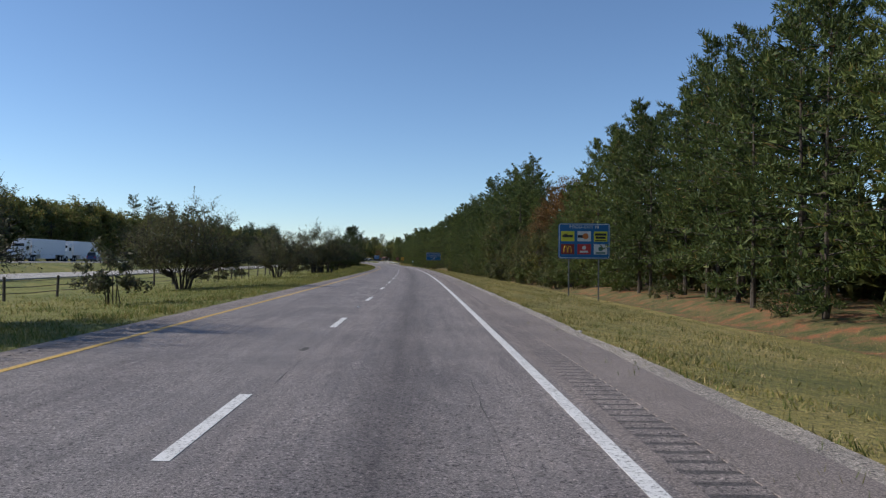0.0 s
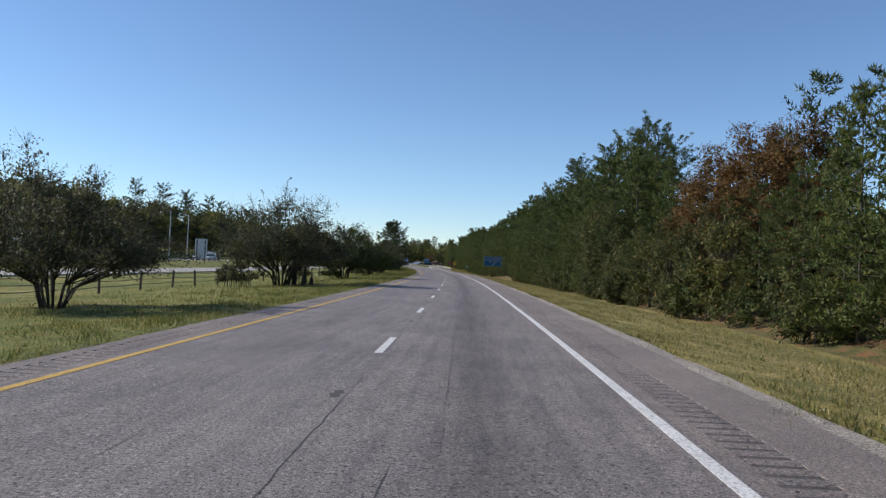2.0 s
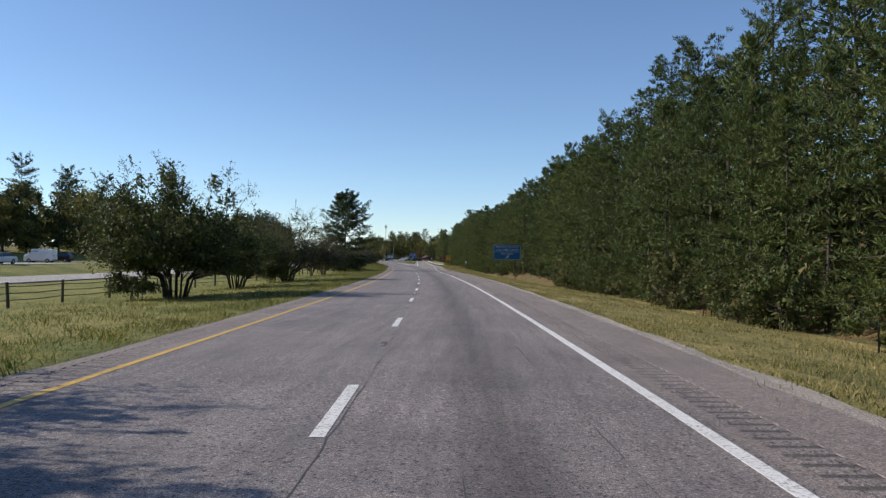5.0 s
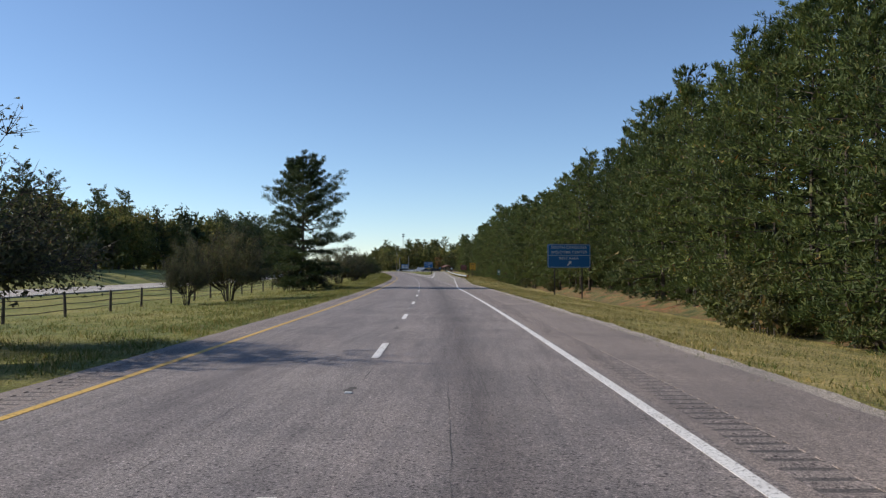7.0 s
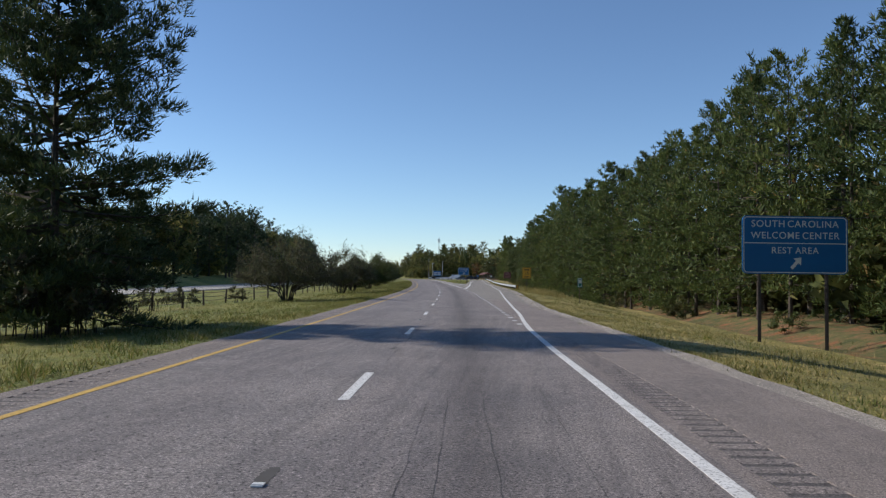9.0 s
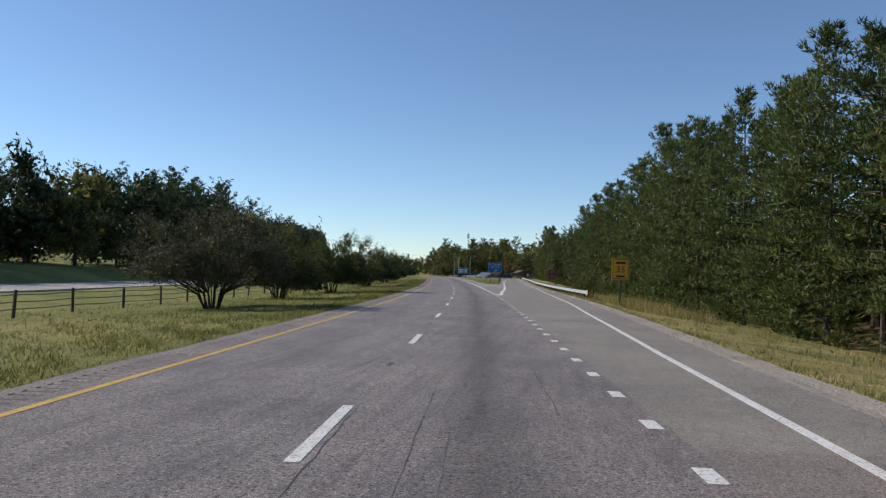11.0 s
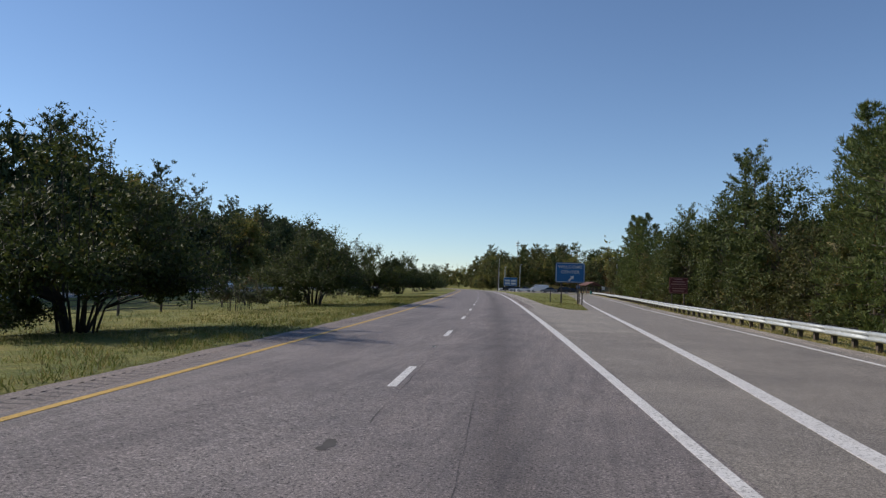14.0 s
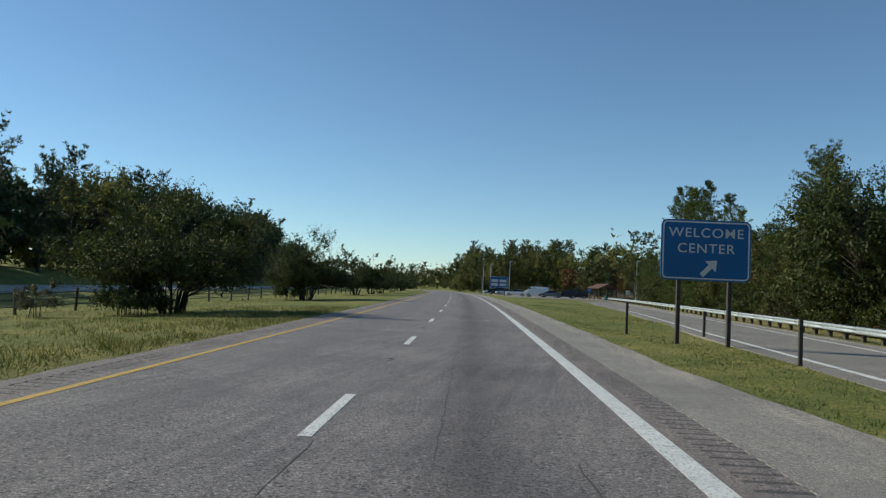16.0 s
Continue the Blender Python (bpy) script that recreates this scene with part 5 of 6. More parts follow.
# welcome centre advance sign
sg = thing("rest_area_sign", pose(7.21, 278.22, 0, 0, 0, 8.8), "wide blue rest area sign on two dark posts", "road sign")
sign_board(5.2, 2.8, 1.58, parent=sg, r=0.24)
words("SOUTH CAROLINA", 0.46, (0, -0.004, 3.98), M_LETTER, sg, "lettering", 1.02)
words("WELCOME CENTER", 0.46, (0, -0.004, 3.42), M_LETTER, sg, "lettering", 1.0)
flat(5.1, 0.045, (0, -0.001, 3.06), M_LETTER, sg, "divider")
words("REST AREA", 0.44, (0, -0.004, 2.70), M_LETTER, sg)
arrow(sg, (0.05, -0.001, 2.12), 0.72, -42)
beam_post(sg, -1.72, -1.95, 4.1, M_DARKPOST, 0.12)
beam_post(sg, 1.6, -2.55, 4.1, M_DARKPOST, 0.12)

# gore sign
sg = thing("gore_sign", pose(-22.80, 450.56, 0, 0, 0, 9.0), "blue welcome center sign on two dark wooden posts", "road sign")
sign_board(2.96, 2.02, 1.98, parent=sg, r=0.2)
words("WELCOME", 0.44, (0, -0.004, 3.56), M_LETTER, sg, "lettering", 1.08)
words("CENTER", 0.44, (0, -0.004, 3.04), M_LETTER, sg, "lettering", 1.08)
arrow(sg, (0.12, -0.001, 2.42), 0.72, -45)
for x, zb in ((-0.84, -0.5), (0.84, -0.6)):
    part("post", box(0.13, 0.15, 3.9 - zb, (x, 0.13, (3.9 + zb) / 2), 0.012), M_DARKPOST, sg)
for x, y, zb in ((-25.08, 455.1, -0.2), (-22.04, 456.0, -0.42), (-21.35, 444.4, -0.35)):
    mk = thing("marker_post", pose(x, y, zb, 0, 0, 8), "dark square wooden post standing in the gore's grass", "post", "marker posts round the gore sign")
    part("shaft", box(0.095, 0.095, 1.5, (0, 0, 0.55), 0.012), M_DARKPOST, mk)
    part("cap", box(0.09, 0.09, 0.03, (0, 0, 1.31), 0.01), M_WOODPOST, mk)

# maroon notice beyond the rail
sg = thing("notice_sign", pose(-11.1, 463.6, 0, 0, 0, 10), "maroon notice board with faded lines of writing", "road sign")
sign_board(2.1, 1.85, 1.22, True, M_SIGNBROWN, M_FADED, 0.06, sg)
for k, (w_, z_) in enumerate(((0.9, 2.86), (1.4, 2.58), (1.7, 2.30), (1.55, 1.80), (1.3, 1.52))):
    flat(w_, 0.12, (0.05 * (k % 2), -0.001, z_), M_FADED, sg, "writing_bar")
flat(1.9, 0.03, (0, -0.001, 2.06), M_FADED, sg, "divider")
for x in (-0.7, 0.7):
    part("post", box(0.12, 0.12, 4.2, (x, 0.13, 0.95), 0.012), M_DARKPOST, sg)

# ramp speed sign and a small green marker
sg = thing("ramp_speed_sign", place(348, 12.2, -2), "yellow ramp speed sign on a wooden post", "road sign")
z0_ = 1.9
sign_board(1.25, 1.55, z0_, True, M_SIGNYEL, M_BLACK, 0.08, sg)
flat(0.72, 0.16, (0, -0.001, z0_ + 1.22), M_BLACK, sg, "writing_bar")
words("35", 0.62, (0, -0.004, z0_ + 0.72), M_BLACK, sg)
flat(0.6, 0.14, (0, -0.001, z0_ + 0.24), M_BLACK, sg, "writing_bar")
part("post", box(0.1, 0.1, 3.9, (0, 0.11, 1.45), 0.01), M_DARKPOST, sg)
sg = thing("green_marker_sign", place(313, 13.4, -2), "small green marker sign on a thin post", "road sign")
sign_board(0.45, 0.9, 1.55, True, M_SIGNGREEN, M_LETTER, 0.05, sg)
flat(0.25, 0.3, (0, -0.001, 2.1), M_LETTER, sg, "writing_bar")
part("post", box(0.07, 0.07, 3.2, (0, 0.09, 0.7), 0.01), M_WOODPOST, sg)

# ---- guard rail along the ramp ----


def rail_lat(s):
    return np.interp(s, [363, 379, 398, 438, 465, 507, 560, 600], [12.25, 12.6, 13.4, 16.1, 18.7, 22.6, 29.0, 35.0])


rail = thing("guard_rail", None, "galvanised W-beam guard rail on dark timber posts along the ramp", "guard rail")
RS = np.arange(363, 600.1, 1.905)
PROFILE = [(0.0, 0.40), (-0.05, 0.43), (-0.085, 0.47), (-0.05, 0.53), (-0.01, 0.56), (-0.05, 0.59), (-0.085, 0.65), (-0.05, 0.69), (0.0, 0.72)]
for a_ in range(0, len(RS) - 1, 2):
    seg = RS[a_: a_ + 3]
    if len(seg) < 2:
        continue
    v = np.concatenate([np.stack([world_at(x, float(rail_lat(x)) + o, -0.12 + z) for o, z in PROFILE]) for x in seg])
    w_ = len(PROFILE)
    f = [(i * w_ + j, i * w_ + j + 1, (i + 1) * w_ + j + 1, (i + 1) * w_ + j) for i in range(len(seg) - 1) for j in range(w_ - 1)]
    ob = link_mesh("beam", v, f, M_STEEL, rail, smooth=True)
    so = ob.modifiers.new("thick", "SOLIDIFY")
    so.thickness = 0.006
post_bm = box(0.16, 0.18, 1.5, (0, 0, -0.05), 0.012)
first_post = part("post", post_bm, M_WOODPOST, rail)
block_bm = box(0.2, 0.15, 0.34, (-0.0, 0, 0), 0.012)
first_block = part("block", block_bm, M_WOODPOST, rail)
for i, x in enumerate(RS):
    l_ = float(rail_lat(x))
    for src, off, dz_ in ((first_post, 0.30, -0.08), (first_block, 0.12, 0.45)):
        ob = src if i == 0 else src.copy()
        if i:
            scene.collection.objects.link(ob)
        px, py, pz = world_at(x, l_ + off, dz_)
        ob.matrix_world = pose(px, py, pz, 0, 0, heading(x))
ex, ey, ez = world_at(362.6, 12.2, -0.12)
end_bm = box(0.07, 0.75, 0.46, (0, 0.1, 0.56), 0.03)
ob = part("end_shoe", end_bm, M_STEEL, rail)
ob.matrix_world = pose(ex, ey, ez, 0, 0, heading(362))
ob = part("end_plate", box(0.5, 0.03, 0.62, (0.28, -0.3, 0.5), 0.01), M_BLACK, rail, "black and yellow striped end plate")
ob.matrix_world = pose(ex, ey, ez, 0, 0, heading(362))
for k in range(4):
    st = part("stripe", box(0.56, 0.006, 0.07, (0, 0, 0), 0.0), M_SIGNYEL, ob)
    st.matrix_basis = pose(0.28, -0.319, 0.28 + 0.15 * k, 0, -35, 0) @ Matrix.Diagonal((0.78 if k in (1, 2) else 0.6, 1, 1, 1))

# ---- post and rail fence on the median ----
fence = thing("median_fence", None, "low dark fence of timber posts and thin rails", "fence")


def fence_lat(s):
    return float(np.interp(s, [-60, 60, 130, 220, 300, 380, 500, 640], [-17, -17.5, -18.2, -16.8, -17.2, -18.2, -18.2, -18]))


FSPAN = 5.2
fpost = None
ss_ = np.arange(-10, 560, FSPAN)
for i, x in enumerate(ss_):
    l_ = fence_lat(x) + 0.12 * math.sin(i * 2.1)
    px, py, pz = world_at(x, l_, float(ground_dz(x, l_)))
    if fpost is None:
        fpost = ob = part("post", rod((0, 0, -0.4), (0, 0, 1.15), 0.075, 0.068, 8), M_WOODPOST, fence)
    else:
        ob = fpost.copy()
        scene.collection.objects.link(ob)
    ob.matrix_world = pose(px, py, pz, 2.5 * math.sin(i * 1.7), 2.5 * math.cos(i * 2.3), i * 31)
    if i:
        for k in range(3):
            bm = bmesh.new()
            z_ = 0.35 + 0.3 * k
            m_ = [(a + b) / 2 for a, b in zip(prev, (px, py, pz))]
            rod((prev[0], prev[1], prev[2] + z_), (m_[0], m_[1], m_[2] + z_ - 0.04), 0.021, 0.021, 5, bm)
            rod((m_[0], m_[1], m_[2] + z_ - 0.04), (px, py, pz + z_), 0.021, 0.021, 5, bm)
            part("rail", bm, M_WOODPOST, fence)
    prev = (px, py, pz)

# ---- vehicles ----
M_GLASS = plain("dark car glass", (0.02, 0.025, 0.03), 0.08)
M_TYRE = plain("tyre rubber", (0.02, 0.02, 0.02), 0.9)
M_RIM = plain("alloy rim", (0.45, 0.45, 0.46), 0.35, 0.8)
M_RED = plain("red lamp lens", (0.4, 0.01, 0.01), 0.3)
M_LAMP = plain("clear lamp lens", (0.7, 0.7, 0.68), 0.2)
M_TRIM = plain("black trim", (0.03, 0.03, 0.03), 0.6)


def car_paint(name, colour, metal=0.3):
    return plain(name, colour, 0.3, metal, 0.03)


def loft(rings, bm=None):
    """Skin through rings of equal length, ends closed."""
    bm = bm or bmesh.new()
    vs = [[bm.verts.new(p) for p in r] for r in rings]
    n = len(rings[0])
    for a, b in zip(vs, vs[1:]):
        for i in range(n):
            j = (i + 1) % n
            bm.faces.new((a[i], a[j], b[j], b[i]))
    bm.faces.new(vs[0][::-1])
    bm.faces.new(vs[-1])
    bmesh.ops.recalc_face_normals(bm, faces=bm.faces)
    return bm


def car(m, paint, label, tall=1.45, length=4.6, wide=1.8, style="sedan", group="", name="car", category="car"):
    ob = thing(name, m, label, category, group)
    h, L, W = tall, length, wide
    if style == "van":
        side = [(-0.5, 0.30, 0.62), (-0.49, 0.30, h * 0.93), (-0.30, 0.28, h), (0.22, 0.28, h), (0.36, 0.28, h * 0.66), (0.47, 0.28, h * 0.56), (0.5, 0.30, 0.55)]
    elif style == "suv":
        side = [(-0.5, 0.35, 0.75), (-0.48, 0.32, h * 0.62), (-0.43, 0.3, h * 0.66), (-0.2, 0.3, h * 0.66), (0.2, 0.3, h * 0.65), (0.44, 0.3, h * 0.58), (0.5, 0.35, 0.6)]
    else:
        side = [(-0.5, 0.32, 0.7), (-0.48, 0.28, h * 0.66), (-0.36, 0.26, h * 0.68), (-0.1, 0.26, h * 0.66), (0.22, 0.26, h * 0.64), (0.44, 0.26, h * 0.54), (0.5, 0.32, 0.5)]
    rings = []
    for y, z0_, z1_ in side:
        zb, zt = z0_, z1_
        inw = 0.94 if abs(y) > 0.45 else 1.0
        rings.append([(-W / 2 * inw, y * L, zb + 0.06), (-W / 2 * inw * 1.0, y * L, zt * 0.8), (-W / 2 * inw * 0.92, y * L, zt), (W / 2 * inw * 0.92, y * L, zt), (W / 2 * inw, y * L, zt * 0.8), (W / 2 * inw, y * L, zb + 0.06), (W / 2 * inw * 0.9, y * L, zb), (-W / 2 * inw * 0.9, y * L, zb)])
    part("body", loft(rings), paint, ob, smooth=False)
    if style != "van":
        b0 = h * 0.655
        y0, y1, y2, y3 = (-0.47, -0.38, 0.04, 0.24) if style == "suv" else (-0.38, -0.22, 0.04, 0.24)
        cab = []
        for y, z, w_ in ((y0, b0, 0.88), (y1, h * 0.985, 0.76), ((y1 + y2) / 2, h, 0.76), (y2, h * 0.98, 0.76), (y3, b0, 0.86)):
            cab.append([(-W / 2 * w_, y * L, z), (W / 2 * w_, y * L, z), (W / 2 * 0.88, y * L * 0.98, b0 - 0.02), (-W / 2 * 0.88, y * L * 0.98, b0 - 0.02)])
        part("glasshouse", loft(cab), M_GLASS, ob)
        part("roof", box(W * 0.75, (y2 - y1) * L, 0.035, (0, (y1 + y2) / 2 * L, h + 0.005), 0.012), paint, ob)
    else:
        for sx in (-1, 1):
            part("window", box(0.012, L * 0.3, h * 0.26, (sx * W * 0.492, 0.15 * L, h * 0.74), 0.0), M_GLASS, ob)
        part("windscreen", box(W * 0.8, 0.02, h * 0.34, (0, 0.292 * L, h * 0.845)), M_GLASS, ob).matrix_basis = Matrix.Translation((0, 0.0, 0.0))
    for sx in (-1, 1):
        for sy in (-0.31, 0.31):
            wl = part("wheel", rod((sx * (W / 2 - 0.21), sy * L, 0.33), (sx * (W / 2 + 0.005), sy * L, 0.33), 0.33, 0.33, 16), M_TYRE, ob)
            part("rim", rod((sx * (W / 2), sy * L, 0.33), (sx * (W / 2 + 0.015), sy * L, 0.33), 0.2, 0.19, 12), M_RIM, wl)
        part("headlight", box(0.34, 0.04, 0.14, (sx * W * 0.34, L * 0.495, h * 0.47), 0.02), M_LAMP, ob)
        part("tail_light", box(0.26, 0.04, 0.18, (sx * W * 0.38, -L * 0.497, h * 0.52), 0.02), M_RED, ob)
    part("bumper", box(W * 0.94, 0.12, 0.2, (0, L * 0.49, 0.42), 0.04), M_TRIM, ob)
    part("bumper", box(W * 0.94, 0.12, 0.2, (0, -L * 0.49, 0.42), 0.04), M_TRIM, ob)
    return ob


P_WHITE, P_SILVER, P_BLACK, P_GREY, P_BLUE = (car_paint(f"{c} car paint", v) for c, v in (("white", (0.75, 0.75, 0.74)), ("silver", (0.42, 0.45, 0.48)), ("black", (0.02, 0.02, 0.022)), ("grey", (0.12, 0.13, 0.14)), ("blue", (0.03, 0.06, 0.14))))
LOT = "cars in the rest area's car park"
for s_, l_, turn, paint, style, h_, lab in (
    (588, 18.5, 75, P_WHITE, "van", 2.15, "white panel van parked in the rest area"), (583, 20.5, 80, P_GREY, "sedan", 1.45, "dark grey car parked beside the van"), (592, 14.5, 80, P_WHITE, "sedan", 1.42, "white car parked in the rest area"),
    (586, 24.5, 80, P_BLACK, "suv", 1.75, "black car parked in the rest area"), (590, 27.5, 82, P_BLACK, "sedan", 1.5, "black car parked in the rest area"), (612, 14.0, 80, P_SILVER, "sedan", 1.45, "silver car parked in the rest area"), (618, 12.5, 80, P_BLACK, "suv", 1.7, "black car parked in the rest area"), (640, 13.0, 80, P_WHITE, "sedan", 1.45, "white car parked in the rest area")):
    car(place(s_, l_, turn, 0.07), paint, lab, h_, 5.2 if style == "van" else 4.6, 1.9 if style == "van" else 1.8, style, LOT)
LOTL = "vehicles in the lorry park"
for s_, l_, turn, paint, style, h_ in ((226, -53.5, 172, P_WHITE, "sedan", 1.4), (233, -53.0, 170, P_WHITE, "sedan", 1.45), (196, -62.0, 95, P_SILVER, "suv", 1.7), (201, -62.0, 92, P_BLACK, "sedan", 1.45), (209, -62.5, 90, P_BLACK, "suv", 1.75), (214, -62.0, 90, P_GREY, "sedan", 1.5), (151, -58.0, 8, P_BLUE, "suv", 1.75), (262, -61.0, 90, P_WHITE, "van", 2.2), (270, -61.5, 88, P_BLACK, "suv", 1.75)):
    car(place(s_, l_, turn, 0.79), paint, {"van": "white van parked in the lorry park"}.get(style, "car parked beyond the opposite carriageway"), h_, 4.7, 1.8, style, LOTL)
car(place(482, -37.0, 180, -0.37), P_SILVER, "silver car on the opposite carriageway", 1.45)


def lorry(m, label):
    ob = thing("lorry", m, label, "lorry", LOTL)
    part("trailer", box(2.6, 14.6, 2.85, (0, -2.2, 2.65), 0.05), M_TRAILER, ob)
    for k in range(13):
        for sx in (-1, 1):
            part("rib", box(0.02, 0.05, 2.6, (sx * 1.31, -9.0 + 1.12 * k, 2.65)), M_TRAILER, ob)
    part("chassis", box(1.0, 14.2, 0.22, (0, -2.2, 1.1), 0.02), M_TRIM, ob)
    part("skirt", box(2.5, 6.5, 0.7, (0, -1.8, 0.85), 0.03), M_TRAILER, ob)
    cab = [[(-1.22, y, 0.6), (-1.22, y, z * 0.92), (-1.1, y, z), (1.1, y, z), (1.22, y, z * 0.92), (1.22, y, 0.6)] for y, z in ((5.5, 3.5), (7.0, 3.55), (7.6, 2.3), (9.0, 1.95), (9.3, 1.3))]
    part("cab", loft(cab), P_WHITE, ob)
    part("windscreen", box(2.0, 0.03, 0.8, (0, 7.42, 2.75)), M_GLASS, ob)
    for sx in (-1, 1):
        part("side_window", box(0.02, 0.9, 0.7, (sx * 1.22, 6.6, 2.4)), M_GLASS, ob)
        for y in (8.3, 5.2, 4.0, -7.2, -8.4):
            wl = part("wheel", rod((sx * 0.85, y, 0.52), (sx * 1.28, y, 0.52), 0.52, 0.52, 16), M_TYRE, ob)
            part("rim", rod((sx * 1.28, y, 0.52), (sx * 1.3, y, 0.52), 0.28, 0.26, 12), M_RIM, wl)
    return ob


M_TRAILER = plain("white trailer panel", (0.72, 0.72, 0.72), 0.4, 0, 0.04)
lorry(place(146, -66.4, 181, 0.79), "white lorry trailer parked beyond the opposite carriageway")
lorry(place(164.8, -66.4, 180, 0.79), "white lorry trailer parked at the wood's edge")

# ---- lamp posts, far signs and the rest house ----


def lamp_post(m, h, label, group, arm=1.2):
    ob = thing("lamp_post", m, label, "lamp post", group)
    part("base", rod((0, 0, -0.2), (0, 0, 0.35), 0.2, 0.17, 10), M_ALU, ob)
    part("pole", rod((0, 0, 0.3), (0, 0, h), 0.11, 0.07, 10), M_ALU, ob)
    part("arm", rod((0, 0, h - 0.08), (arm, 0, h + 0.05), 0.045, 0.04, 8), M_ALU, ob)
    part("lamp_head", box(0.55, 0.26, 0.16, (arm, 0, h + 0.05), 0.05), M_STEEL, ob)
    return ob


for s_, l_, h_ in ((629, 16.8, 8.9), (640, 12.7, 8.3), (596, 41.7, 8.9)):
    lamp_post(place(s_, l_, 20, 0.05), h_, "tall pale lamp post in the rest area", "lamp posts of the rest area", 0.5)
for s_, l_, h_ in ((212, -52.0, 9.4), (196, -50.5, 9.2)):
    lamp_post(place(s_, l_, 0, 0.6), h_, "tall lamp post beside the lorry park", "lamp posts of the lorry park", -0.7)
fp = thing("flag_pole", place(625, 9.5, 0), "bare tall metal pole beside the rest area", "pole")
part("pole", rod((0, 0, -0.3), (0, 0, 10.8), 0.09, 0.05, 8), M_ALU, fp)
part("ball", rod((0, 0, 10.8), (0, 0, 10.92), 0.07, 0.03, 8), M_STEEL, fp)

wp = thing("utility_pole", place(618, 8.6, 0), "tall weathered timber pole leaning beside the rest area", "pole")
part("shaft", rod((0, 0, -0.5), (0.35, 0, 9.6), 0.15, 0.10, 8), M_WOODPOST, wp)
part("band", rod((0.3, 0, 8.6), (0.33, 0, 9.0), 0.135, 0.13, 8), M_STEEL, wp)
mast = thing("radio_mast", place(1010, 88, 0, 22.0), "thin distant radio mast rising over the wooded hill", "mast")
part("shaft", rod((0, 0, -20), (0, 0, 19.5), 0.5, 0.3, 6), M_STEEL, mast)
for z_ in (15.5, 17.5):
    part("antenna", box(2.6, 2.6, 1.0, (0, 0, z_), 0.2), M_STEEL, mast)

sg = thing("lot_sign", place(575, 9.4, 0), "blue information sign with white panels before the rest area", "road sign")
sign_board(3.5, 2.2, 1.6, parent=sg, r=0.15)
for i in range(2):
    for j in range(2):
        flat(1.3, 0.5, (-0.8 + 1.6 * i, -0.001, 2.2 + 0.75 * j), M_PLATE_W, sg, "writing_bar")
for x in (-1.2, 1.2):
    part("post", box(0.13, 0.13, 3.8, (x, 0.13, 1.5), 0.01), M_DARKPOST, sg)
sg = thing("back_of_sign", place(206, -47.5, 180), "grey back of a tall sign beside the lorry park", "road sign")
part("board", rounded_plate(2.4, 3.6, 0.1, 0.05, 1.2), M_ALU, sg)
for x in (-0.8, 0.8):
    part("post", box(0.12, 0.12, 4.9, (x, 0.12, 2.2), 0.01), M_DARKPOST, sg)
sg = thing("white_plate_sign", place(560, 31.0, 0), "small white plate on a post beside the ramp", "road sign")
part("board", rounded_plate(0.7, 0.8, 0.05, 0.03, 1.3), M_PLATE_W, sg)
part("post", box(0.08, 0.08, 2.2, (0, 0.07, 0.9), 0.01), M_DARKPOST, sg)

M_ROOF = plain("brown shingle roof", (0.12, 0.055, 0.045), 0.85, 0, 0.25, 4)
M_WALL = plain("brown brick wall", (0.17, 0.09, 0.065), 0.85, 0, 0.25, 6)
house = thing("picnic_shelter", place(590, 33.0, 20, 0.05), "open picnic shelter with a brown pitched roof on posts", "shelter")
rings = [[(-2.6, y, 2.35), (0, y, 3.3), (2.6, y, 2.35), (2.6, y, 2.47), (0, y, 3.45), (-2.6, y, 2.47)] for y in (-2.3, 2.3)]
part("roof", loft(rings), M_ROOF, house)
part("slab", box(4.8, 4.2, 0.14, (0, 0, 0.02), 0.01), M_CONCRETE, house)
for x in (-2.1, 2.1):
    for y in (-1.8, 0, 1.8):
        part("post", box(0.16, 0.16, 2.4, (x, y, 1.2), 0.01), M_DARKPOST, house)
    part("beam", box(0.14, 4.3, 0.2, (x, 0, 2.32), 0.01), M_DARKPOST, house)
for y in (-1.8, 1.8):
    part("tie_beam", box(4.2, 0.14, 0.2, (0, y, 2.34), 0.01), M_DARKPOST, house)
table = thing("picnic_table", place(590, 33.0, 20, 0.14), "brown timber picnic table with fixed benches", "table", "picnic tables of the rest area")
part("tabletop", box(1.9, 0.75, 0.05, (0, 0, 0.75), 0.01), M_WALL, table)
for sy in (-0.72, 0.72):
    part("bench", box(1.9, 0.28, 0.05, (0, sy, 0.45), 0.01), M_WALL, table)
for sx in (-0.7, 0.7):
    for sy in (-1, 1):
        part("leg", rod((sx, sy * 0.62, 0), (sx, sy * 0.22, 0.74), 0.045, 0.045, 6), M_WALL, table)
    part("brace", box(0.05, 1.55, 0.08, (sx, 0, 0.40), 0.005), M_WALL, table)
for s_, l_, r_ in ((583, 36.5, 40), (597, 29.0, -10), (601, 37.0, 15)):
    copy_thing(table, place(s_, l_, r_, 0.05))
sg = thing("blue_notice", place(577, 27.5, 0), "small blue notice on a thin post", "road sign")
part("board", rounded_plate(0.9, 0.75, 0.05, 0.03, 1.5), M_SIGN, sg)
part("post", box(0.08, 0.08, 2.4, (0, 0.07, 0.9), 0.01), M_DARKPOST, sg)
flat(0.6, 0.12, (0, -0.001, 1.95), M_LETTER, sg, "writing_bar")
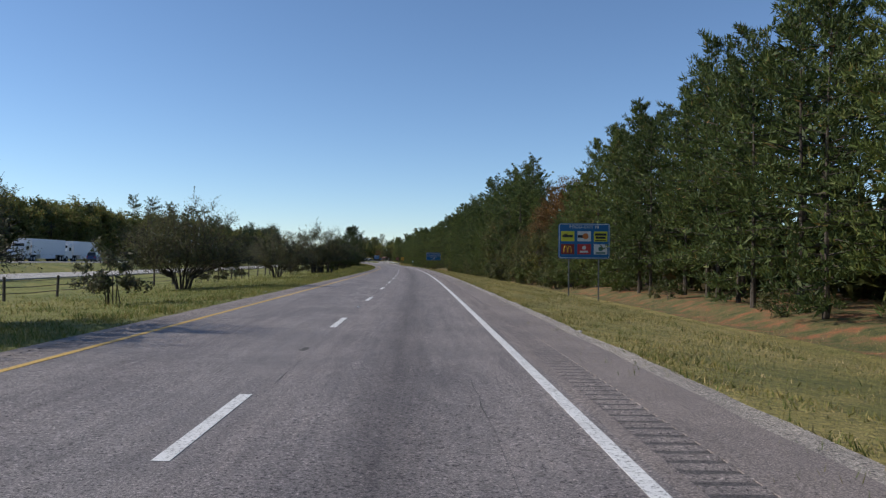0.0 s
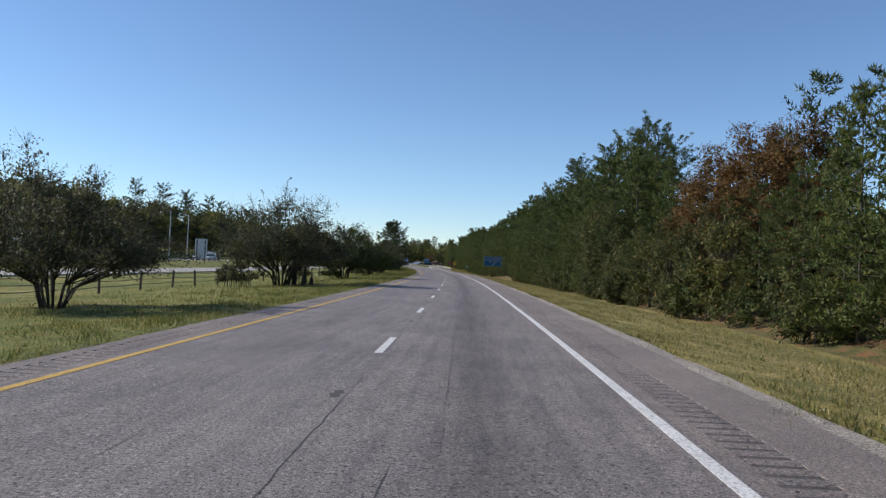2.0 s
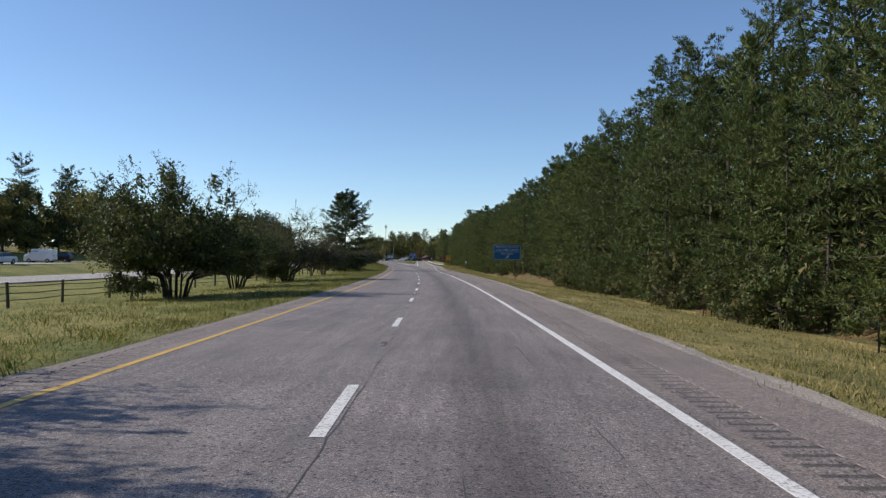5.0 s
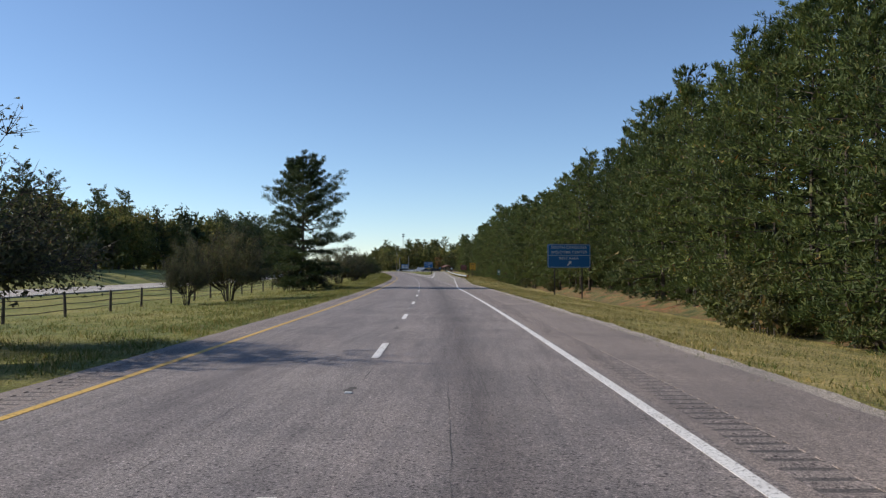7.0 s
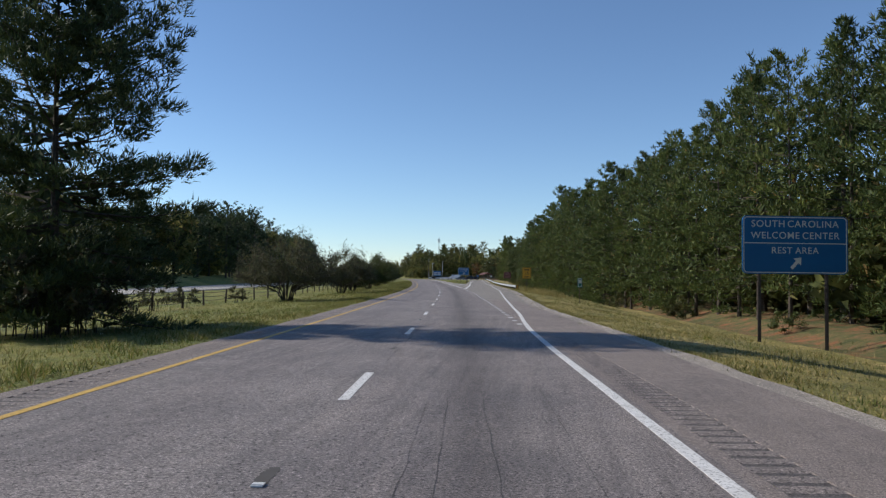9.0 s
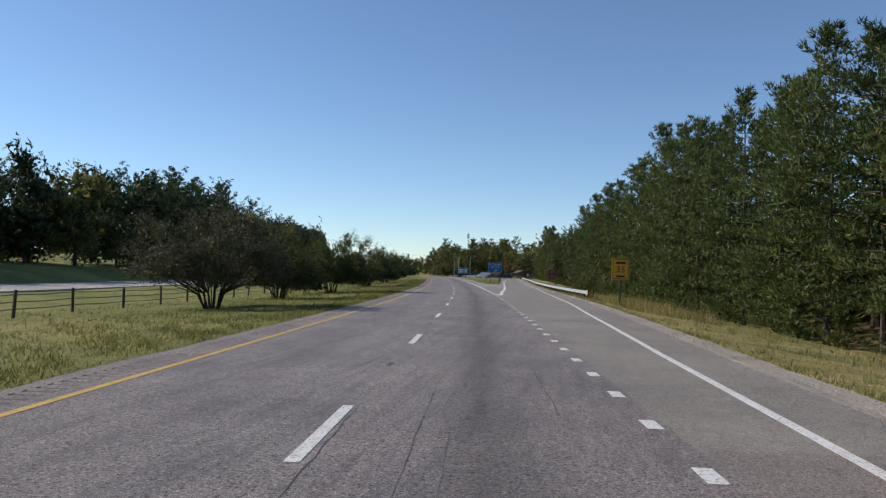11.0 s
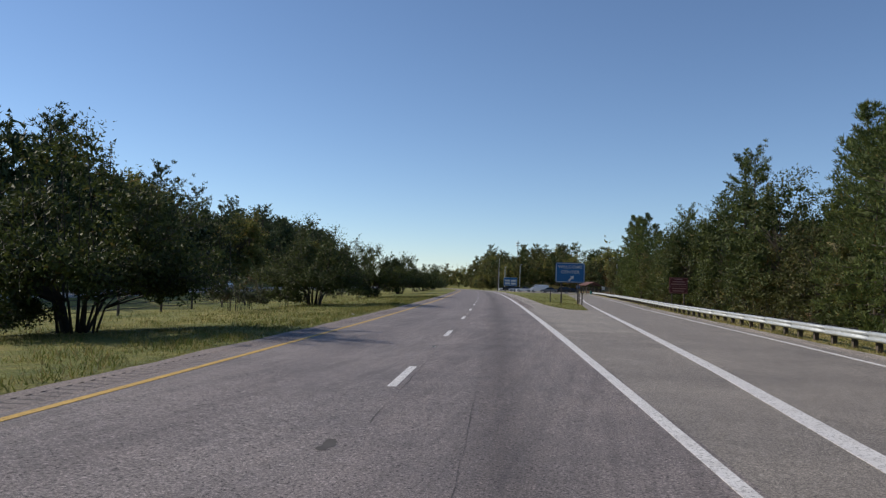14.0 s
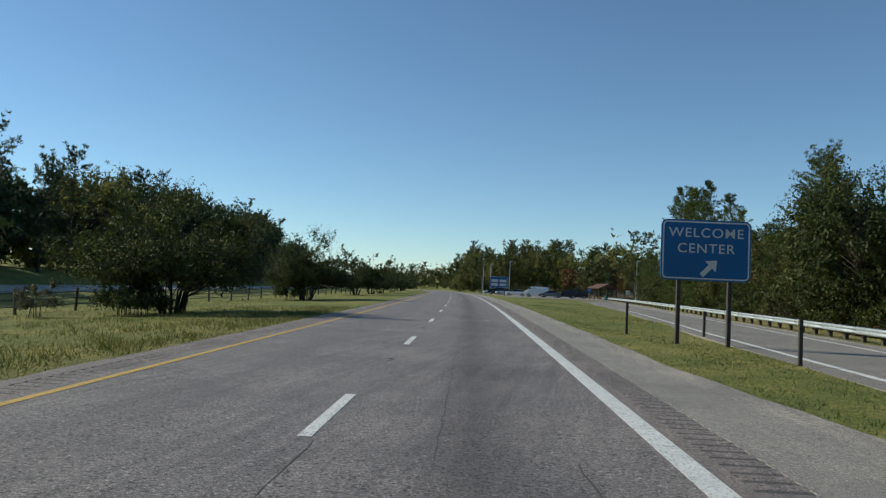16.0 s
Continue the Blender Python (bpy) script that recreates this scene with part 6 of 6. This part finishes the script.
bin_ = thing("litter_bin", place(580, 31.5, 0, 0.05), "dark green litter bin with a domed lid", "bin")
part("body", rod((0, 0, 0), (0, 0, 0.85), 0.29, 0.31, 14), M_SIGNGREEN, bin_)
part("lid", rod((0, 0, 0.85), (0, 0, 1.05), 0.33, 0.15, 14), M_TRIM, bin_)

# ---- litter, stones and raised reflectors ----
stone_bm = bmesh.new()
bmesh.ops.create_icosphere(stone_bm, subdivisions=2, radius=0.07)
for v in stone_bm.verts:
    v.co *= 1 + 0.3 * noise.noise(v.co * 14)
    v.co.z *= 0.6
M_STONE = plain("pale stone", (0.45, 0.42, 0.38), 0.9)
first = None
rng = random.Random(8)
for i in range(46):
    s_ = rng.uniform(10, 450)
    l_ = float(paved_right(s_)) + rng.uniform(-0.3, 0.9) if i % 3 else -4.9 - rng.uniform(0, 0.8)
    m_ = place(s_, l_, rng.uniform(0, 360), None, rng.uniform(0.5, 1.3))
    if first is None:
        first = part("stone", stone_bm, M_STONE)
        tagged(first, "small pale stone lying at the edge of the road", "stone", "stones along the verge")
        first.matrix_world = m_
    else:
        copy_thing(first, m_).scale = m_.to_scale()
first = None
for i in range(0, 24):
    s_ = 1.9 + 24.384 * i
    m_ = place(s_, 0.0, 0, 0.004)
    if first is None:
        first = thing("road_reflector", m_, "raised reflector set in the lane line between dashes", "reflector", "reflectors along the lane line")
        part("casting", box(0.10, 0.11, 0.016, (0, 0, 0.006), 0.005), M_PLATE_W, first)
        part("lens", box(0.085, 0.01, 0.012, (0, -0.04, 0.017), 0.003), M_LAMP, first)
    else:
        copy_thing(first, m_)
    for so, w1 in ((0.3, 0.08), (12.0, 0.08)):
        ps = s_ + so + np.linspace(-0.26, 0.3, 9)
        body = np.sin(np.linspace(0.12, math.pi - 0.05, 9)) ** 0.4
        rag = np.array([noise.noise(Vector((q * 7.0, 3.0, so))) for q in ps])
        strip("tar_patch", ps, -0.02 - w1 * body * (0.6 + 0.8 * rag), 0.02 + w1 * body * (0.6 - 0.8 * rag), M_CRACK, 0.0025, 0, 1, "small dark ragged patch in the lane line")
